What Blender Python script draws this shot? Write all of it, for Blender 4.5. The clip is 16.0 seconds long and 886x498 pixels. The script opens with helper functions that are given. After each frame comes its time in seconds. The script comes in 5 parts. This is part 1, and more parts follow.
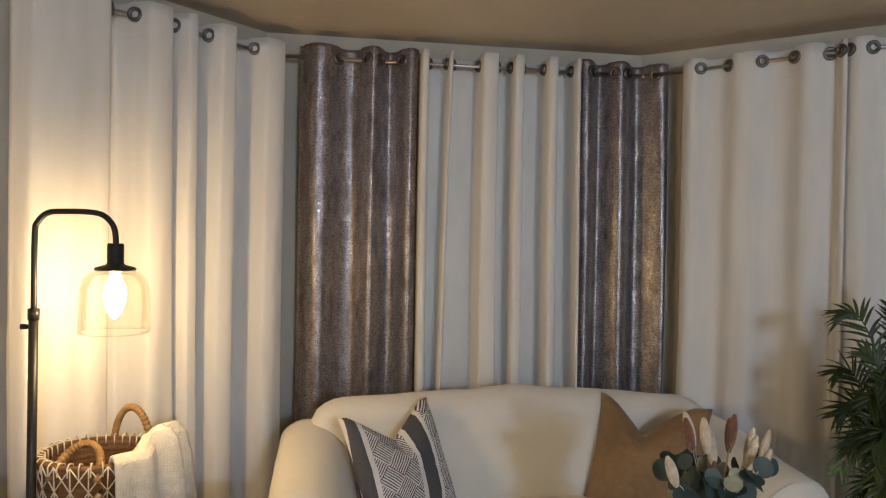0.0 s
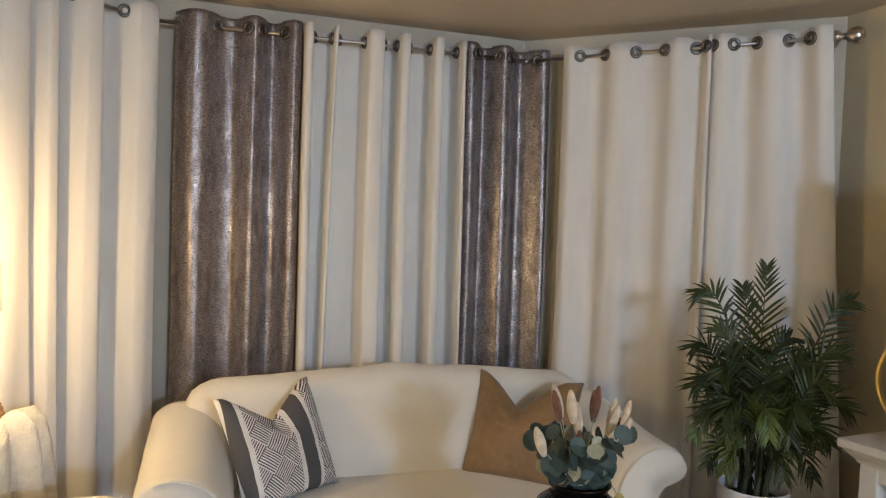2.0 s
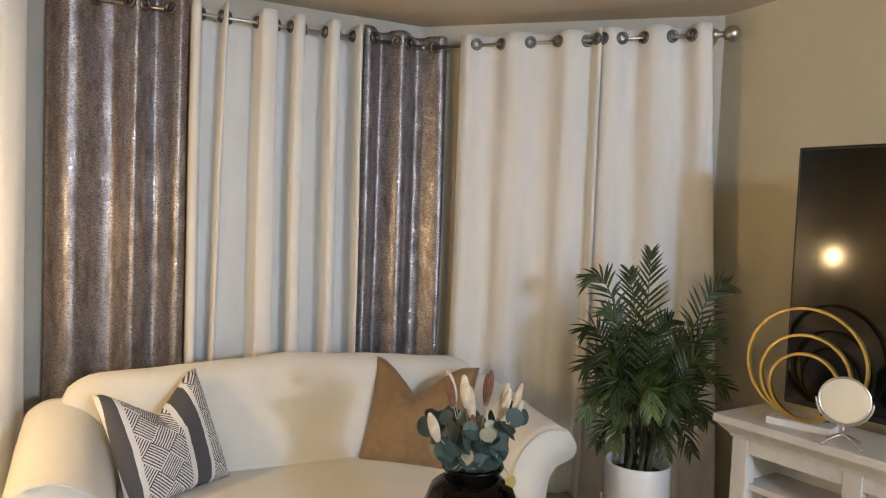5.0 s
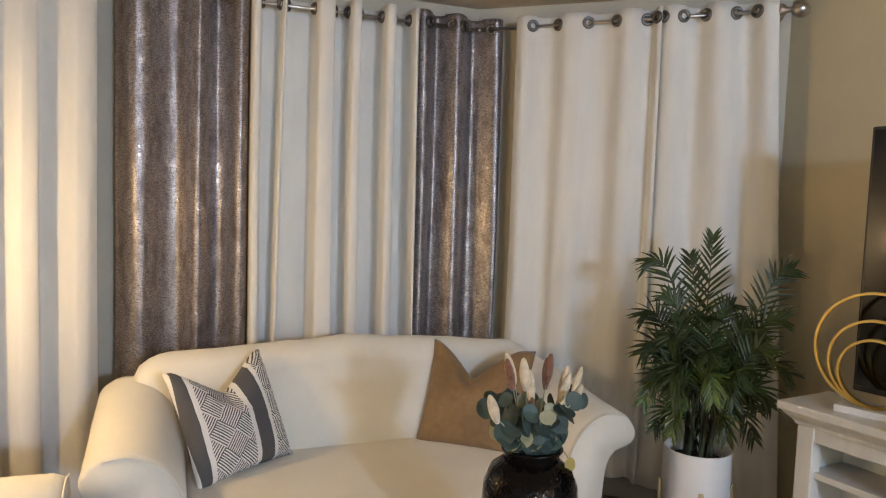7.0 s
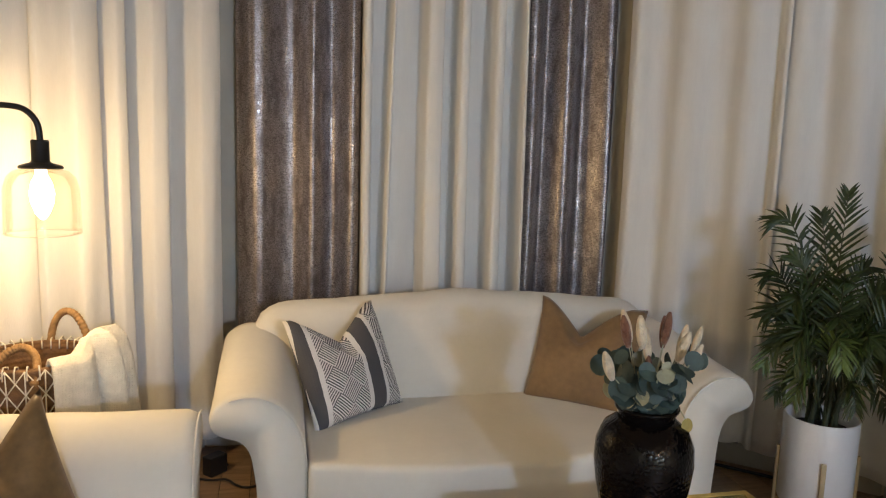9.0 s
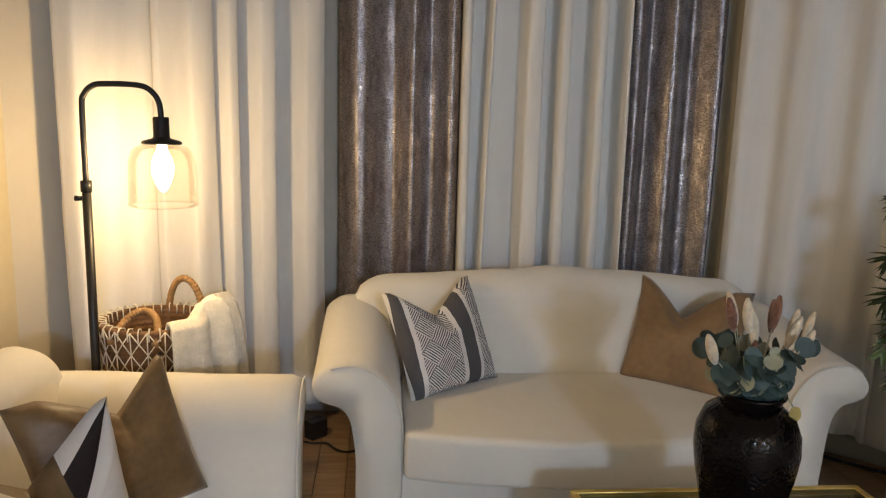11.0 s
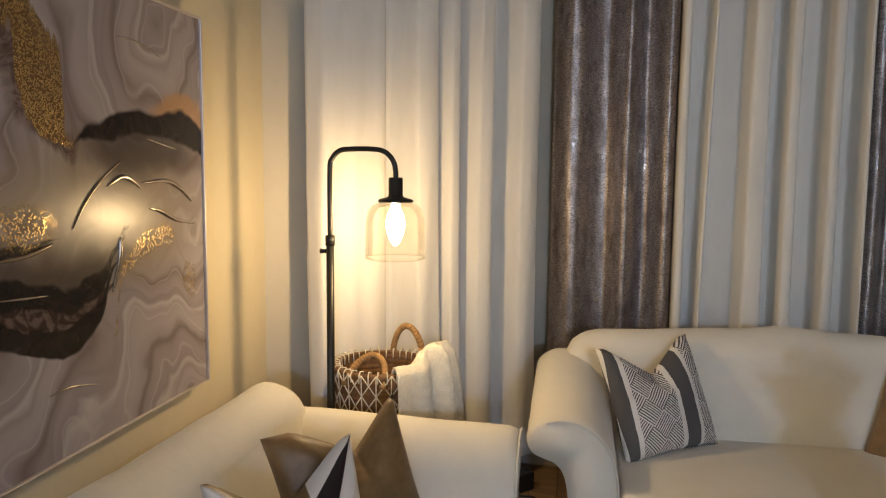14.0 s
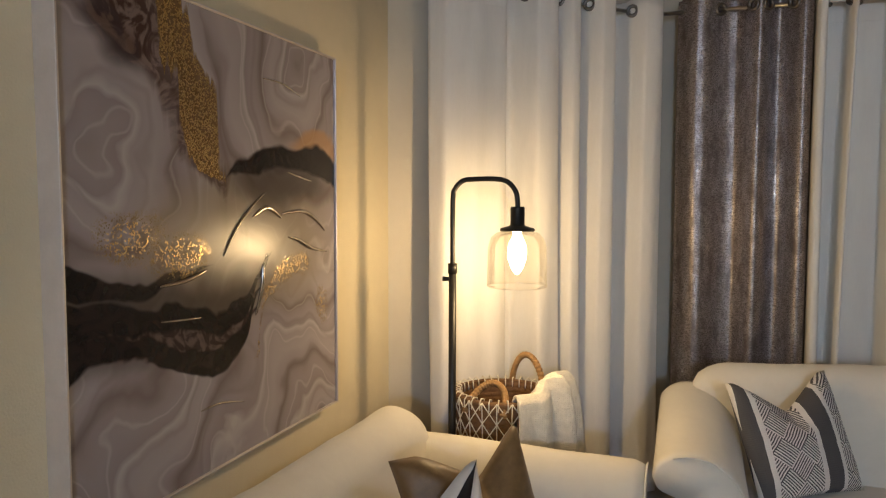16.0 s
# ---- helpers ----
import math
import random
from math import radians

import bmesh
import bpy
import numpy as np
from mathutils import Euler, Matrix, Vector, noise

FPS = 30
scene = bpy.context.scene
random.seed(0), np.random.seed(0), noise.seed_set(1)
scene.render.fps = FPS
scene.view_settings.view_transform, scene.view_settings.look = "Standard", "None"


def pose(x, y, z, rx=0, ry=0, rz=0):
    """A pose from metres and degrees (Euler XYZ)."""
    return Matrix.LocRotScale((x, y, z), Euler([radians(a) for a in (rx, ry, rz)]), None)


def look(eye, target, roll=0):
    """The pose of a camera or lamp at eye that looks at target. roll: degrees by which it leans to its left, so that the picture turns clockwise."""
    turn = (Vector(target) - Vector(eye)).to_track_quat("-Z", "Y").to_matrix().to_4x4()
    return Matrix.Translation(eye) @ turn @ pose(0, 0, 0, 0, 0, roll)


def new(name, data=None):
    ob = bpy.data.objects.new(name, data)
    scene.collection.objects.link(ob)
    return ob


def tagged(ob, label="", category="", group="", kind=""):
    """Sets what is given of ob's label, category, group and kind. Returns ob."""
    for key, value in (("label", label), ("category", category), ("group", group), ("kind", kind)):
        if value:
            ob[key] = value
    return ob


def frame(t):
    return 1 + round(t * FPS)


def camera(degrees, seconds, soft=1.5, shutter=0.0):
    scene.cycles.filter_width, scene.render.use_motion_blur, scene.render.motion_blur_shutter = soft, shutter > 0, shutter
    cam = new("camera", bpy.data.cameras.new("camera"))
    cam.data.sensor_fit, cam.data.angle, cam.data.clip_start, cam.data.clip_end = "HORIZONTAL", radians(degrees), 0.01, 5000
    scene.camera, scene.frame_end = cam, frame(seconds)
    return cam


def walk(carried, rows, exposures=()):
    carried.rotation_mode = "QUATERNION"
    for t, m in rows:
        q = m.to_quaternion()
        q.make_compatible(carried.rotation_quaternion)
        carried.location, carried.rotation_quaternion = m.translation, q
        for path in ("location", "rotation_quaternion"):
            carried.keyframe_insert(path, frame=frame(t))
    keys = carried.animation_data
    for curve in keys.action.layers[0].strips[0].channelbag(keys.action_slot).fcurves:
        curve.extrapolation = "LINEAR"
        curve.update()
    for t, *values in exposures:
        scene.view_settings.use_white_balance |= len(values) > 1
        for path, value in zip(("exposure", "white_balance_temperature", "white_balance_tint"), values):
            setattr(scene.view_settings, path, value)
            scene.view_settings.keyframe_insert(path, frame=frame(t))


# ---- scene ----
cam = camera(63.68, 16.0, soft=1.2)
# seconds, eye, yaw to the left, pitch up, roll
ROWS = [
    (0.0, -0.0038, 0.0063, 1.4540, -8.407, -0.666, 1.210),
    (0.5, 0.0044, 0.0060, 1.4518, -10.404, -1.053, 1.600),
    (1.0, 0.0114, 0.0055, 1.4495, -12.578, -1.471, 1.888),
    (1.5, 0.0162, 0.0029, 1.4472, -14.857, -1.827, 2.015),
    (2.0, 0.0231, 0.0006, 1.4467, -17.278, -1.958, 2.096),
    (2.5, 0.0312, 0.0030, 1.4465, -19.561, -1.988, 2.153),
    (3.0, 0.0387, 0.0054, 1.4454, -21.700, -1.952, 2.037),
    (3.5, 0.0441, 0.0082, 1.4440, -23.675, -1.982, 2.048),
    (4.0, 0.0452, 0.0095, 1.4438, -25.333, -2.094, 2.212),
    (6.5, 0.0369, 0.0103, 1.4429, -23.444, -3.720, 2.201),
    (7.0, 0.0258, 0.0082, 1.4426, -21.102, -4.105, 2.045),
    (7.5, 0.0214, 0.0125, 1.4402, -18.695, -4.675, 1.927),
    (8.0, 0.0180, 0.0165, 1.4375, -16.503, -5.530, 1.920),
    (8.5, 0.0131, 0.0242, 1.4326, -14.592, -6.654, 1.954),
    (9.0, 0.0020, 0.0256, 1.4297, -12.966, -7.774, 1.917),
    (11.5, -0.0173, 0.0118, 1.4314, -3.172, -10.042, 1.715),
    (12.0, -0.0347, 0.0012, 1.4335, -0.775, -9.924, 1.560),
    (12.5, -0.0494, -0.0034, 1.4366, 2.026, -9.411, 1.315),
    (13.0, -0.0630, -0.0093, 1.4404, 4.943, -8.450, 1.018),
    (13.5, -0.0760, -0.0160, 1.4437, 7.724, -7.309, 0.803),
    (14.0, -0.0878, -0.0249, 1.4460, 10.263, -6.188, 0.652),
    (14.5, -0.0979, -0.0333, 1.4475, 12.576, -5.335, 0.430),
    (15.0, -0.1073, -0.0412, 1.4475, 14.816, -4.628, 0.317),
    (15.5, -0.1176, -0.0537, 1.4469, 16.960, -4.141, 0.216),
    (16.0, -0.1265, -0.0638, 1.4451, 18.943, -3.897, 0.170),
]


def aim(yaw, pitch, roll):
    ahead = Vector((-math.sin(radians(yaw)) * math.cos(radians(pitch)), math.cos(radians(yaw)) * math.cos(radians(pitch)), math.sin(radians(pitch))))
    return ahead, roll


EXPOSURES = [(0.0, 0.52), (2.0, 0.9), (4.0, 1.22), (5.2, 1.28), (6.5, 1.2), (8.0, 0.95), (9.0, 0.74), (11.5, 0.5), (14.0, 0.38), (16.0, 0.28)]
walk(cam, [(t, look((x, y, z), Vector((x, y, z)) + aim(yaw, pitch, roll)[0], roll)) for t, x, y, z, yaw, pitch, roll in ROWS], EXPOSURES)
# -- end of camera --

# ---- light ----
world = bpy.data.worlds.new("world")
scene.world = world
world.use_nodes = True
world.node_tree.nodes["Background"].inputs[0].default_value = (0.5, 0.6, 0.8, 1)
world.node_tree.nodes["Background"].inputs[1].default_value = 0.02


def area(name, m, size, size_y, power, colour):
    lamp = bpy.data.lights.new(name, "AREA")
    lamp.shape, lamp.size, lamp.size_y, lamp.energy, lamp.color = "RECTANGLE", size, size_y, power, colour
    ob = new(name, lamp)
    ob.matrix_world = m
    return ob


def bulb_light(name, at, radius, power, colour):
    lamp = bpy.data.lights.new(name, "POINT")
    lamp.shadow_soft_size, lamp.energy, lamp.color = radius, power, colour
    ob = new(name, lamp)
    ob.location = at
    return ob


BULB = (-0.678, 2.30, 1.271)
bulb_light("bulb_light", BULB, 0.022, 5.8, (1.0, 0.67, 0.32))
# the room behind: a cool white globe under the ceiling; an added warm fill washes the ceiling
bulb_light("cool_globe_light", (1.03, -4.2, 2.20), 0.13, 202, (0.46, 0.64, 1.0))
# no real lamp here: unseen fill that lifts the ambient light
area("uplighter_light", look((1.7, -2.7, 1.75), (1.7, -2.69, 2.4)), 0.5, 0.5, 34, (1.0, 0.725, 0.465))


# ---- materials ----
def material(name, base, rough=0.6, metal=0.0, vary=0.12, scale=6.0, bump=0.0, bump_scale=60.0, stretch=(1, 1, 1), sheen=0.0, random_value=0.0, coat=0.0, spec=0.5, bump_detail=5):
    m = bpy.data.materials.new(name)
    m.use_nodes = True
    nt = m.node_tree
    b = nt.nodes["Principled BSDF"]
    co = nt.nodes.new("ShaderNodeTexCoord")
    mp = nt.nodes.new("ShaderNodeMapping")
    mp.inputs["Scale"].default_value = stretch
    nt.links.new(co.outputs["Object"], mp.inputs["Vector"])
    n1 = nt.nodes.new("ShaderNodeTexNoise")
    n1.inputs["Scale"].default_value, n1.inputs["Detail"].default_value = scale, 6
    nt.links.new(mp.outputs[0], n1.inputs["Vector"])
    n2 = nt.nodes.new("ShaderNodeTexNoise")
    n2.inputs["Scale"].default_value, n2.inputs["Detail"].default_value = scale * 9, 4
    nt.links.new(mp.outputs[0], n2.inputs["Vector"])
    mean = nt.nodes.new("ShaderNodeMath")
    mean.operation = "MULTIPLY_ADD"
    mean.inputs[1].default_value = 0.4
    nt.links.new(n2.outputs[0], mean.inputs[0])
    nt.links.new(n1.outputs[0], mean.inputs[2])
    ramp = nt.nodes.new("ShaderNodeMapRange")
    ramp.inputs[1].default_value, ramp.inputs[2].default_value = 0.45, 0.95
    ramp.inputs[3].default_value, ramp.inputs[4].default_value = 1 - vary, 1 + vary
    nt.links.new(mean.outputs[0], ramp.inputs[0])
    value = ramp.outputs[0]
    if random_value:
        info = nt.nodes.new("ShaderNodeObjectInfo")
        r2 = nt.nodes.new("ShaderNodeMapRange")
        r2.inputs[3].default_value, r2.inputs[4].default_value = 1 - random_value, 1 + random_value
        nt.links.new(info.outputs["Random"], r2.inputs[0])
        mul = nt.nodes.new("ShaderNodeMath")
        mul.operation = "MULTIPLY"
        nt.links.new(value, mul.inputs[0])
        nt.links.new(r2.outputs[0], mul.inputs[1])
        value = mul.outputs[0]
    hsv = nt.nodes.new("ShaderNodeHueSaturation")
    hsv.inputs["Color"].default_value = (*base, 1)
    nt.links.new(value, hsv.inputs["Value"])
    nt.links.new(hsv.outputs[0], b.inputs["Base Color"])
    b.inputs["Roughness"].default_value, b.inputs["Metallic"].default_value = rough, metal
    b.inputs["Sheen Weight"].default_value, b.inputs["Coat Weight"].default_value = sheen, coat
    b.inputs["Specular IOR Level"].default_value = spec
    if bump:
        n3 = nt.nodes.new("ShaderNodeTexNoise")
        n3.inputs["Scale"].default_value, n3.inputs["Detail"].default_value = bump_scale, bump_detail
        nt.links.new(mp.outputs[0], n3.inputs["Vector"])
        bp = nt.nodes.new("ShaderNodeBump")
        bp.inputs["Strength"].default_value, bp.inputs["Distance"].default_value = bump, 0.004
        nt.links.new(n3.outputs[0], bp.inputs["Height"])
        nt.links.new(bp.outputs[0], b.inputs["Normal"])
    return m


def weave(m, scale=900.0, strength=0.25):
    """Adds crossed threads to a cloth material."""
    nt = m.node_tree
    b = nt.nodes["Principled BSDF"]
    co = nt.nodes.new("ShaderNodeTexCoord")
    waves = []
    for axis in ("X", "Z"):
        w = nt.nodes.new("ShaderNodeTexWave")
        w.bands_direction = axis
        w.inputs["Scale"].default_value, w.inputs["Distortion"].default_value = scale / 20, 2.5
        w.inputs["Detail Scale"].default_value = 4
        nt.links.new(co.outputs["Object"], w.inputs["Vector"])
        waves.append(w)
    add = nt.nodes.new("ShaderNodeMath")
    nt.links.new(waves[0].outputs["Fac"], add.inputs[0])
    nt.links.new(waves[1].outputs["Fac"], add.inputs[1])
    bp = nt.nodes.new("ShaderNodeBump")
    bp.inputs["Strength"].default_value, bp.inputs["Distance"].default_value = strength, 0.0015
    nt.links.new(add.outputs[0], bp.inputs["Height"])
    old = b.inputs["Normal"].links
    if old:
        nt.links.new(old[0].from_socket, bp.inputs["Normal"])
    nt.links.new(bp.outputs[0], b.inputs["Normal"])
    return m


WALL = material("wall_paint", (0.69, 0.61, 0.43), 0.75, vary=0.04, scale=3, bump=0.25, bump_scale=180)
BAYWALL = material("bay_wall_paint", (0.58, 0.53, 0.43), 0.7, vary=0.04, scale=3, bump=0.2, bump_scale=180)
CEIL = material("ceiling_paint", (0.66, 0.58, 0.47), 0.85, vary=0.05, scale=2.5, bump=0.5, bump_scale=90)
FLOOR = material("floor_plank_wood", (0.27, 0.175, 0.095), 0.4, vary=0.35, scale=5, bump=0.15, bump_scale=40, stretch=(1, 9, 1), random_value=0.25)
JOINT = material("floor_joint", (0.04, 0.03, 0.02), 0.8)
BASEBOARD = material("baseboard_paint", (0.42, 0.39, 0.33), 0.55, vary=0.06, scale=5)
LINEN = material("white_linen", (0.78, 0.76, 0.71), 0.85, vary=0.04, scale=4, bump=0.16, bump_scale=70, sheen=0.15, stretch=(6, 6, 1))
COVER = material("cream_slipcover", (0.74, 0.71, 0.63), 0.85, vary=0.04, scale=5, bump=0.22, bump_scale=26, sheen=0.2)
VELVET = material("tan_velvet", (0.225, 0.135, 0.057), 0.65, vary=0.28, scale=5, bump=0.7, bump_scale=10, sheen=0.2)
VELVET_B = material("taupe_velvet", (0.160, 0.096, 0.037), 0.5, vary=0.4, scale=7, bump=0.8, bump_scale=13, sheen=0.12)
BROWNBLACK = material("dark_brown_satin", (0.020, 0.012, 0.010), 0.65, vary=0.2, spec=0.25)
BLACKMETAL = material("black_metal", (0.018, 0.017, 0.016), 0.42, metal=0.3, vary=0.2, scale=20, bump=0.05, bump_scale=200)
NICKEL = material("brushed_nickel", (0.52, 0.49, 0.45), 0.3, metal=1.0, vary=0.12, scale=30)
BRONZE = material("dark_nickel_ring", (0.20, 0.185, 0.17), 0.35, metal=1.0, vary=0.15, scale=40)
CHAMPAGNE = material("champagne_frame", (0.62, 0.56, 0.52), 0.42, metal=0.55, vary=0.06, scale=20)
GOLD = material("brushed_gold", (0.78, 0.57, 0.18), 0.36, metal=0.85, vary=0.1, scale=30)
BRASSLEG = material("pale_brass", (0.62, 0.50, 0.30), 0.35, metal=0.9, vary=0.1, scale=30)
CHROME = material("chrome", (0.75, 0.75, 0.76), 0.12, metal=1.0, vary=0.03)
MIRROR = material("mirror_glass", (0.92, 0.92, 0.92), 0.02, metal=1.0, vary=0.0)
MARBLE = material("white_marble", (0.74, 0.73, 0.71), 0.3, vary=0.08, scale=9)
POT = material("white_ceramic", (0.74, 0.73, 0.72), 0.28, vary=0.03, scale=5)
SOIL = material("soil", (0.03, 0.02, 0.014), 0.95, vary=0.5, scale=40, bump=1.0, bump_scale=80)
GLAZE = material("black_glaze", (0.004, 0.003, 0.0028), 0.05, vary=0.3, scale=14, bump=0.38, bump_scale=125, spec=0.2, bump_detail=0)
STANDPAINT = material("painted_white_wood", (0.66, 0.645, 0.60), 0.42, vary=0.05, scale=6, bump=0.06, bump_scale=60, stretch=(1, 8, 1))
SCREEN = material("black_screen", (0.004, 0.004, 0.004), 0.09, vary=0.05, spec=0.38)
TVCASE = material("tv_black_plastic", (0.012, 0.012, 0.012), 0.35, vary=0.1)
BASKETFIBRE = material("water_hyacinth_fibre", (0.16, 0.082, 0.033), 0.75, vary=0.4, scale=30, bump=0.8, bump_scale=90, random_value=0.2)
HANDLEFIBRE = material("handle_fibre", (0.33, 0.19, 0.075), 0.7, vary=0.35, scale=30, bump=0.8, bump_scale=90)
CORD = material("cream_cord", (0.74, 0.69, 0.58), 0.85, vary=0.1, scale=40)
KNIT = weave(material("cream_knit", (0.76, 0.72, 0.62), 0.9, vary=0.12, scale=35, bump=0.7, bump_scale=170, sheen=0.3), 900, 0.35)
LEAF = material("palm_leaf", (0.026, 0.046, 0.007), 0.45, vary=0.35, scale=9, random_value=0.3)
LEAFLIGHT = material("young_palm_leaf", (0.075, 0.115, 0.022), 0.45, vary=0.3, scale=9, random_value=0.2)
STEM = material("palm_stem", (0.05, 0.06, 0.025), 0.6, vary=0.4, scale=25, bump=0.4, bump_scale=70)
EUCALYPT = material("eucalyptus_leaf", (0.042, 0.072, 0.064), 0.6, vary=0.25, scale=14, random_value=0.25)
PALELEAF = material("pale_leaf", (0.33, 0.34, 0.24), 0.65, vary=0.2, scale=14)
TAILCREAM = material("cream_bunny_tail", (0.72, 0.60, 0.42), 0.95, vary=0.2, scale=60, bump=1.0, bump_scale=160, sheen=0.6)
TAILBROWN = material("brown_bunny_tail", (0.20, 0.085, 0.045), 0.95, vary=0.3, scale=60, bump=1.0, bump_scale=160, sheen=0.4)
RUBBER = material("black_cable_rubber", (0.012, 0.012, 0.012), 0.5)
YELLOW = material("yellowed_leaf", (0.36, 0.29, 0.09), 0.6, vary=0.25, scale=20)


def thin_glass(name, tint, haze=0.03, gloss=0.5):
    """A thin pane: clear, with a gloss that grows towards the edge and a little haze."""
    m = bpy.data.materials.new(name)
    m.use_nodes = True
    nt = m.node_tree
    nt.nodes.clear()
    out_ = nt.nodes.new("ShaderNodeOutputMaterial")
    clear, shine, dust = nt.nodes.new("ShaderNodeBsdfTransparent"), nt.nodes.new("ShaderNodeBsdfGlossy"), nt.nodes.new("ShaderNodeBsdfTranslucent")
    clear.inputs[0].default_value = (*tint, 1)
    shine.inputs["Roughness"].default_value = 0.03
    dust.inputs[0].default_value = (0.9, 0.8, 0.6, 1)
    edge = nt.nodes.new("ShaderNodeFresnel")
    edge.inputs[0].default_value = 1.3
    weight = nt.nodes.new("ShaderNodeMath")
    weight.operation = "MULTIPLY"
    weight.inputs[1].default_value = gloss
    nt.links.new(edge.outputs[0], weight.inputs[0])
    m1, m2 = nt.nodes.new("ShaderNodeMixShader"), nt.nodes.new("ShaderNodeMixShader")
    nt.links.new(weight.outputs[0], m1.inputs[0])
    nt.links.new(clear.outputs[0], m1.inputs[1])
    nt.links.new(shine.outputs[0], m1.inputs[2])
    m2.inputs[0].default_value = haze
    nt.links.new(m1.outputs[0], m2.inputs[1])
    nt.links.new(dust.outputs[0], m2.inputs[2])
    nt.links.new(m2.outputs[0], out_.inputs[0])
    return m


GLASS = thin_glass("clear_glass", (0.985, 0.975, 0.945), 0.004, 0.5)
TABLEGLASS = thin_glass("table_glass", (0.86, 0.93, 0.89), 0.01, 1.0)


def glow(name, colour, strength):
    m = bpy.data.materials.new(name)
    m.use_nodes = True
    b = m.node_tree.nodes["Principled BSDF"]
    b.inputs["Emission Color"].default_value, b.inputs["Emission Strength"].default_value = (*colour, 1), strength
    b.inputs["Base Color"].default_value = (*colour, 1)
    return m


BULBGLOW = glow("glowing_bulb", (1.0, 0.72, 0.38), 30)


def foil():
    """Grey cloth printed with a broken silver foil."""
    m = material("grey_foil_cloth", (0.135, 0.110, 0.107), 0.55, vary=0.10, scale=12, bump=0.15, bump_scale=30)
    nt = m.node_tree
    b = nt.nodes["Principled BSDF"]
    co = nt.nodes.new("ShaderNodeTexCoord")
    picks = []
    for stretch, scale, lo, hi in (((60, 60, 300), 1.0, 0.41, 0.64), ((260, 260, 110), 1.0, 0.43, 0.64), ((26, 26, 10), 1.0, 0.24, 0.62)):
        mp = nt.nodes.new("ShaderNodeMapping")
        mp.inputs["Scale"].default_value = stretch
        nt.links.new(co.outputs["Object"], mp.inputs["Vector"])
        n = nt.nodes.new("ShaderNodeTexNoise")
        n.inputs["Scale"].default_value, n.inputs["Detail"].default_value = scale, 6
        nt.links.new(mp.outputs[0], n.inputs["Vector"])
        r = nt.nodes.new("ShaderNodeMapRange")
        r.inputs[1].default_value, r.inputs[2].default_value = lo, hi
        nt.links.new(n.outputs[0], r.inputs[0])
        picks.append(r.outputs[0])
    mx = nt.nodes.new("ShaderNodeMath")
    mx.operation = "MAXIMUM"
    nt.links.new(picks[0], mx.inputs[0])
    nt.links.new(picks[1], mx.inputs[1])
    mul = nt.nodes.new("ShaderNodeMath")
    mul.operation = "MULTIPLY"
    nt.links.new(mx.outputs[0], mul.inputs[0])
    nt.links.new(picks[2], mul.inputs[1])
    half = nt.nodes.new("ShaderNodeMath")
    half.operation = "MULTIPLY"
    half.inputs[1].default_value = 0.92
    nt.links.new(mul.outputs[0], half.inputs[0])
    metal = nt.nodes.new("ShaderNodeMapRange")
    metal.inputs[3].default_value, metal.inputs[4].default_value = 0.5, 0.95
    nt.links.new(half.outputs[0], metal.inputs[0])
    nt.links.new(metal.outputs[0], b.inputs["Metallic"])
    mix = nt.nodes.new("ShaderNodeMix")
    mix.data_type = "RGBA"
    old = b.inputs["Base Color"].links[0].from_socket
    nt.links.new(half.outputs[0], mix.inputs[0])
    nt.links.new(old, mix.inputs[6])
    mix.inputs[7].default_value = (0.56, 0.52, 0.51, 1)
    nt.links.new(mix.outputs[2], b.inputs["Base Color"])
    rr = nt.nodes.new("ShaderNodeMapRange")
    rr.inputs[3].default_value, rr.inputs[4].default_value = 0.36, 0.25
    nt.links.new(half.outputs[0], rr.inputs[0])
    nt.links.new(rr.outputs[0], b.inputs["Roughness"])
    bp = nt.nodes.new("ShaderNodeBump")
    bp.inputs["Strength"].default_value, bp.inputs["Distance"].default_value = 0.22, 0.0022
    nt.links.new(mx.outputs[0], bp.inputs["Height"])
    nt.links.new(bp.outputs[0], b.inputs["Normal"])
    return m


FOIL = foil()


# ---- building helpers ----
def empty(name, at=(0, 0, 0), rz=0.0):
    ob = new(name)
    ob.matrix_world = pose(*at, 0, 0, rz)
    ob.empty_display_size = 0.05
    return ob


def part(name, bm, mat, parent=None, label="", smooth=True):
    """Links a bmesh, made in the parent's own space, as one mesh object."""
    me = bpy.data.meshes.new(name)
    bmesh.ops.recalc_face_normals(bm, faces=bm.faces[:])
    bm.to_mesh(me)
    bm.free()
    me.materials.append(mat)
    if smooth:
        me.shade_smooth()
    ob = new(name, me)
    ob.parent = parent
    if label:
        ob["label"] = label
    return ob


def box(x0, x1, y0, y1, z0, z1, bevel=0.0, bm=None, segments=2):
    own = bmesh.new()
    bmesh.ops.create_cube(own, size=1)
    for v in own.verts:
        v.co = Vector(((x0 + x1) / 2 + v.co.x * (x1 - x0), (y0 + y1) / 2 + v.co.y * (y1 - y0), (z0 + z1) / 2 + v.co.z * (z1 - z0)))
    if bevel:
        bmesh.ops.bevel(own, geom=own.edges[:], offset=bevel, segments=segments, profile=0.5, affect="EDGES")
    if bm is None:
        return own
    me = bpy.data.meshes.new("join")
    own.to_mesh(me)
    own.free()
    bm.from_mesh(me)
    bpy.data.meshes.remove(me)
    return bm


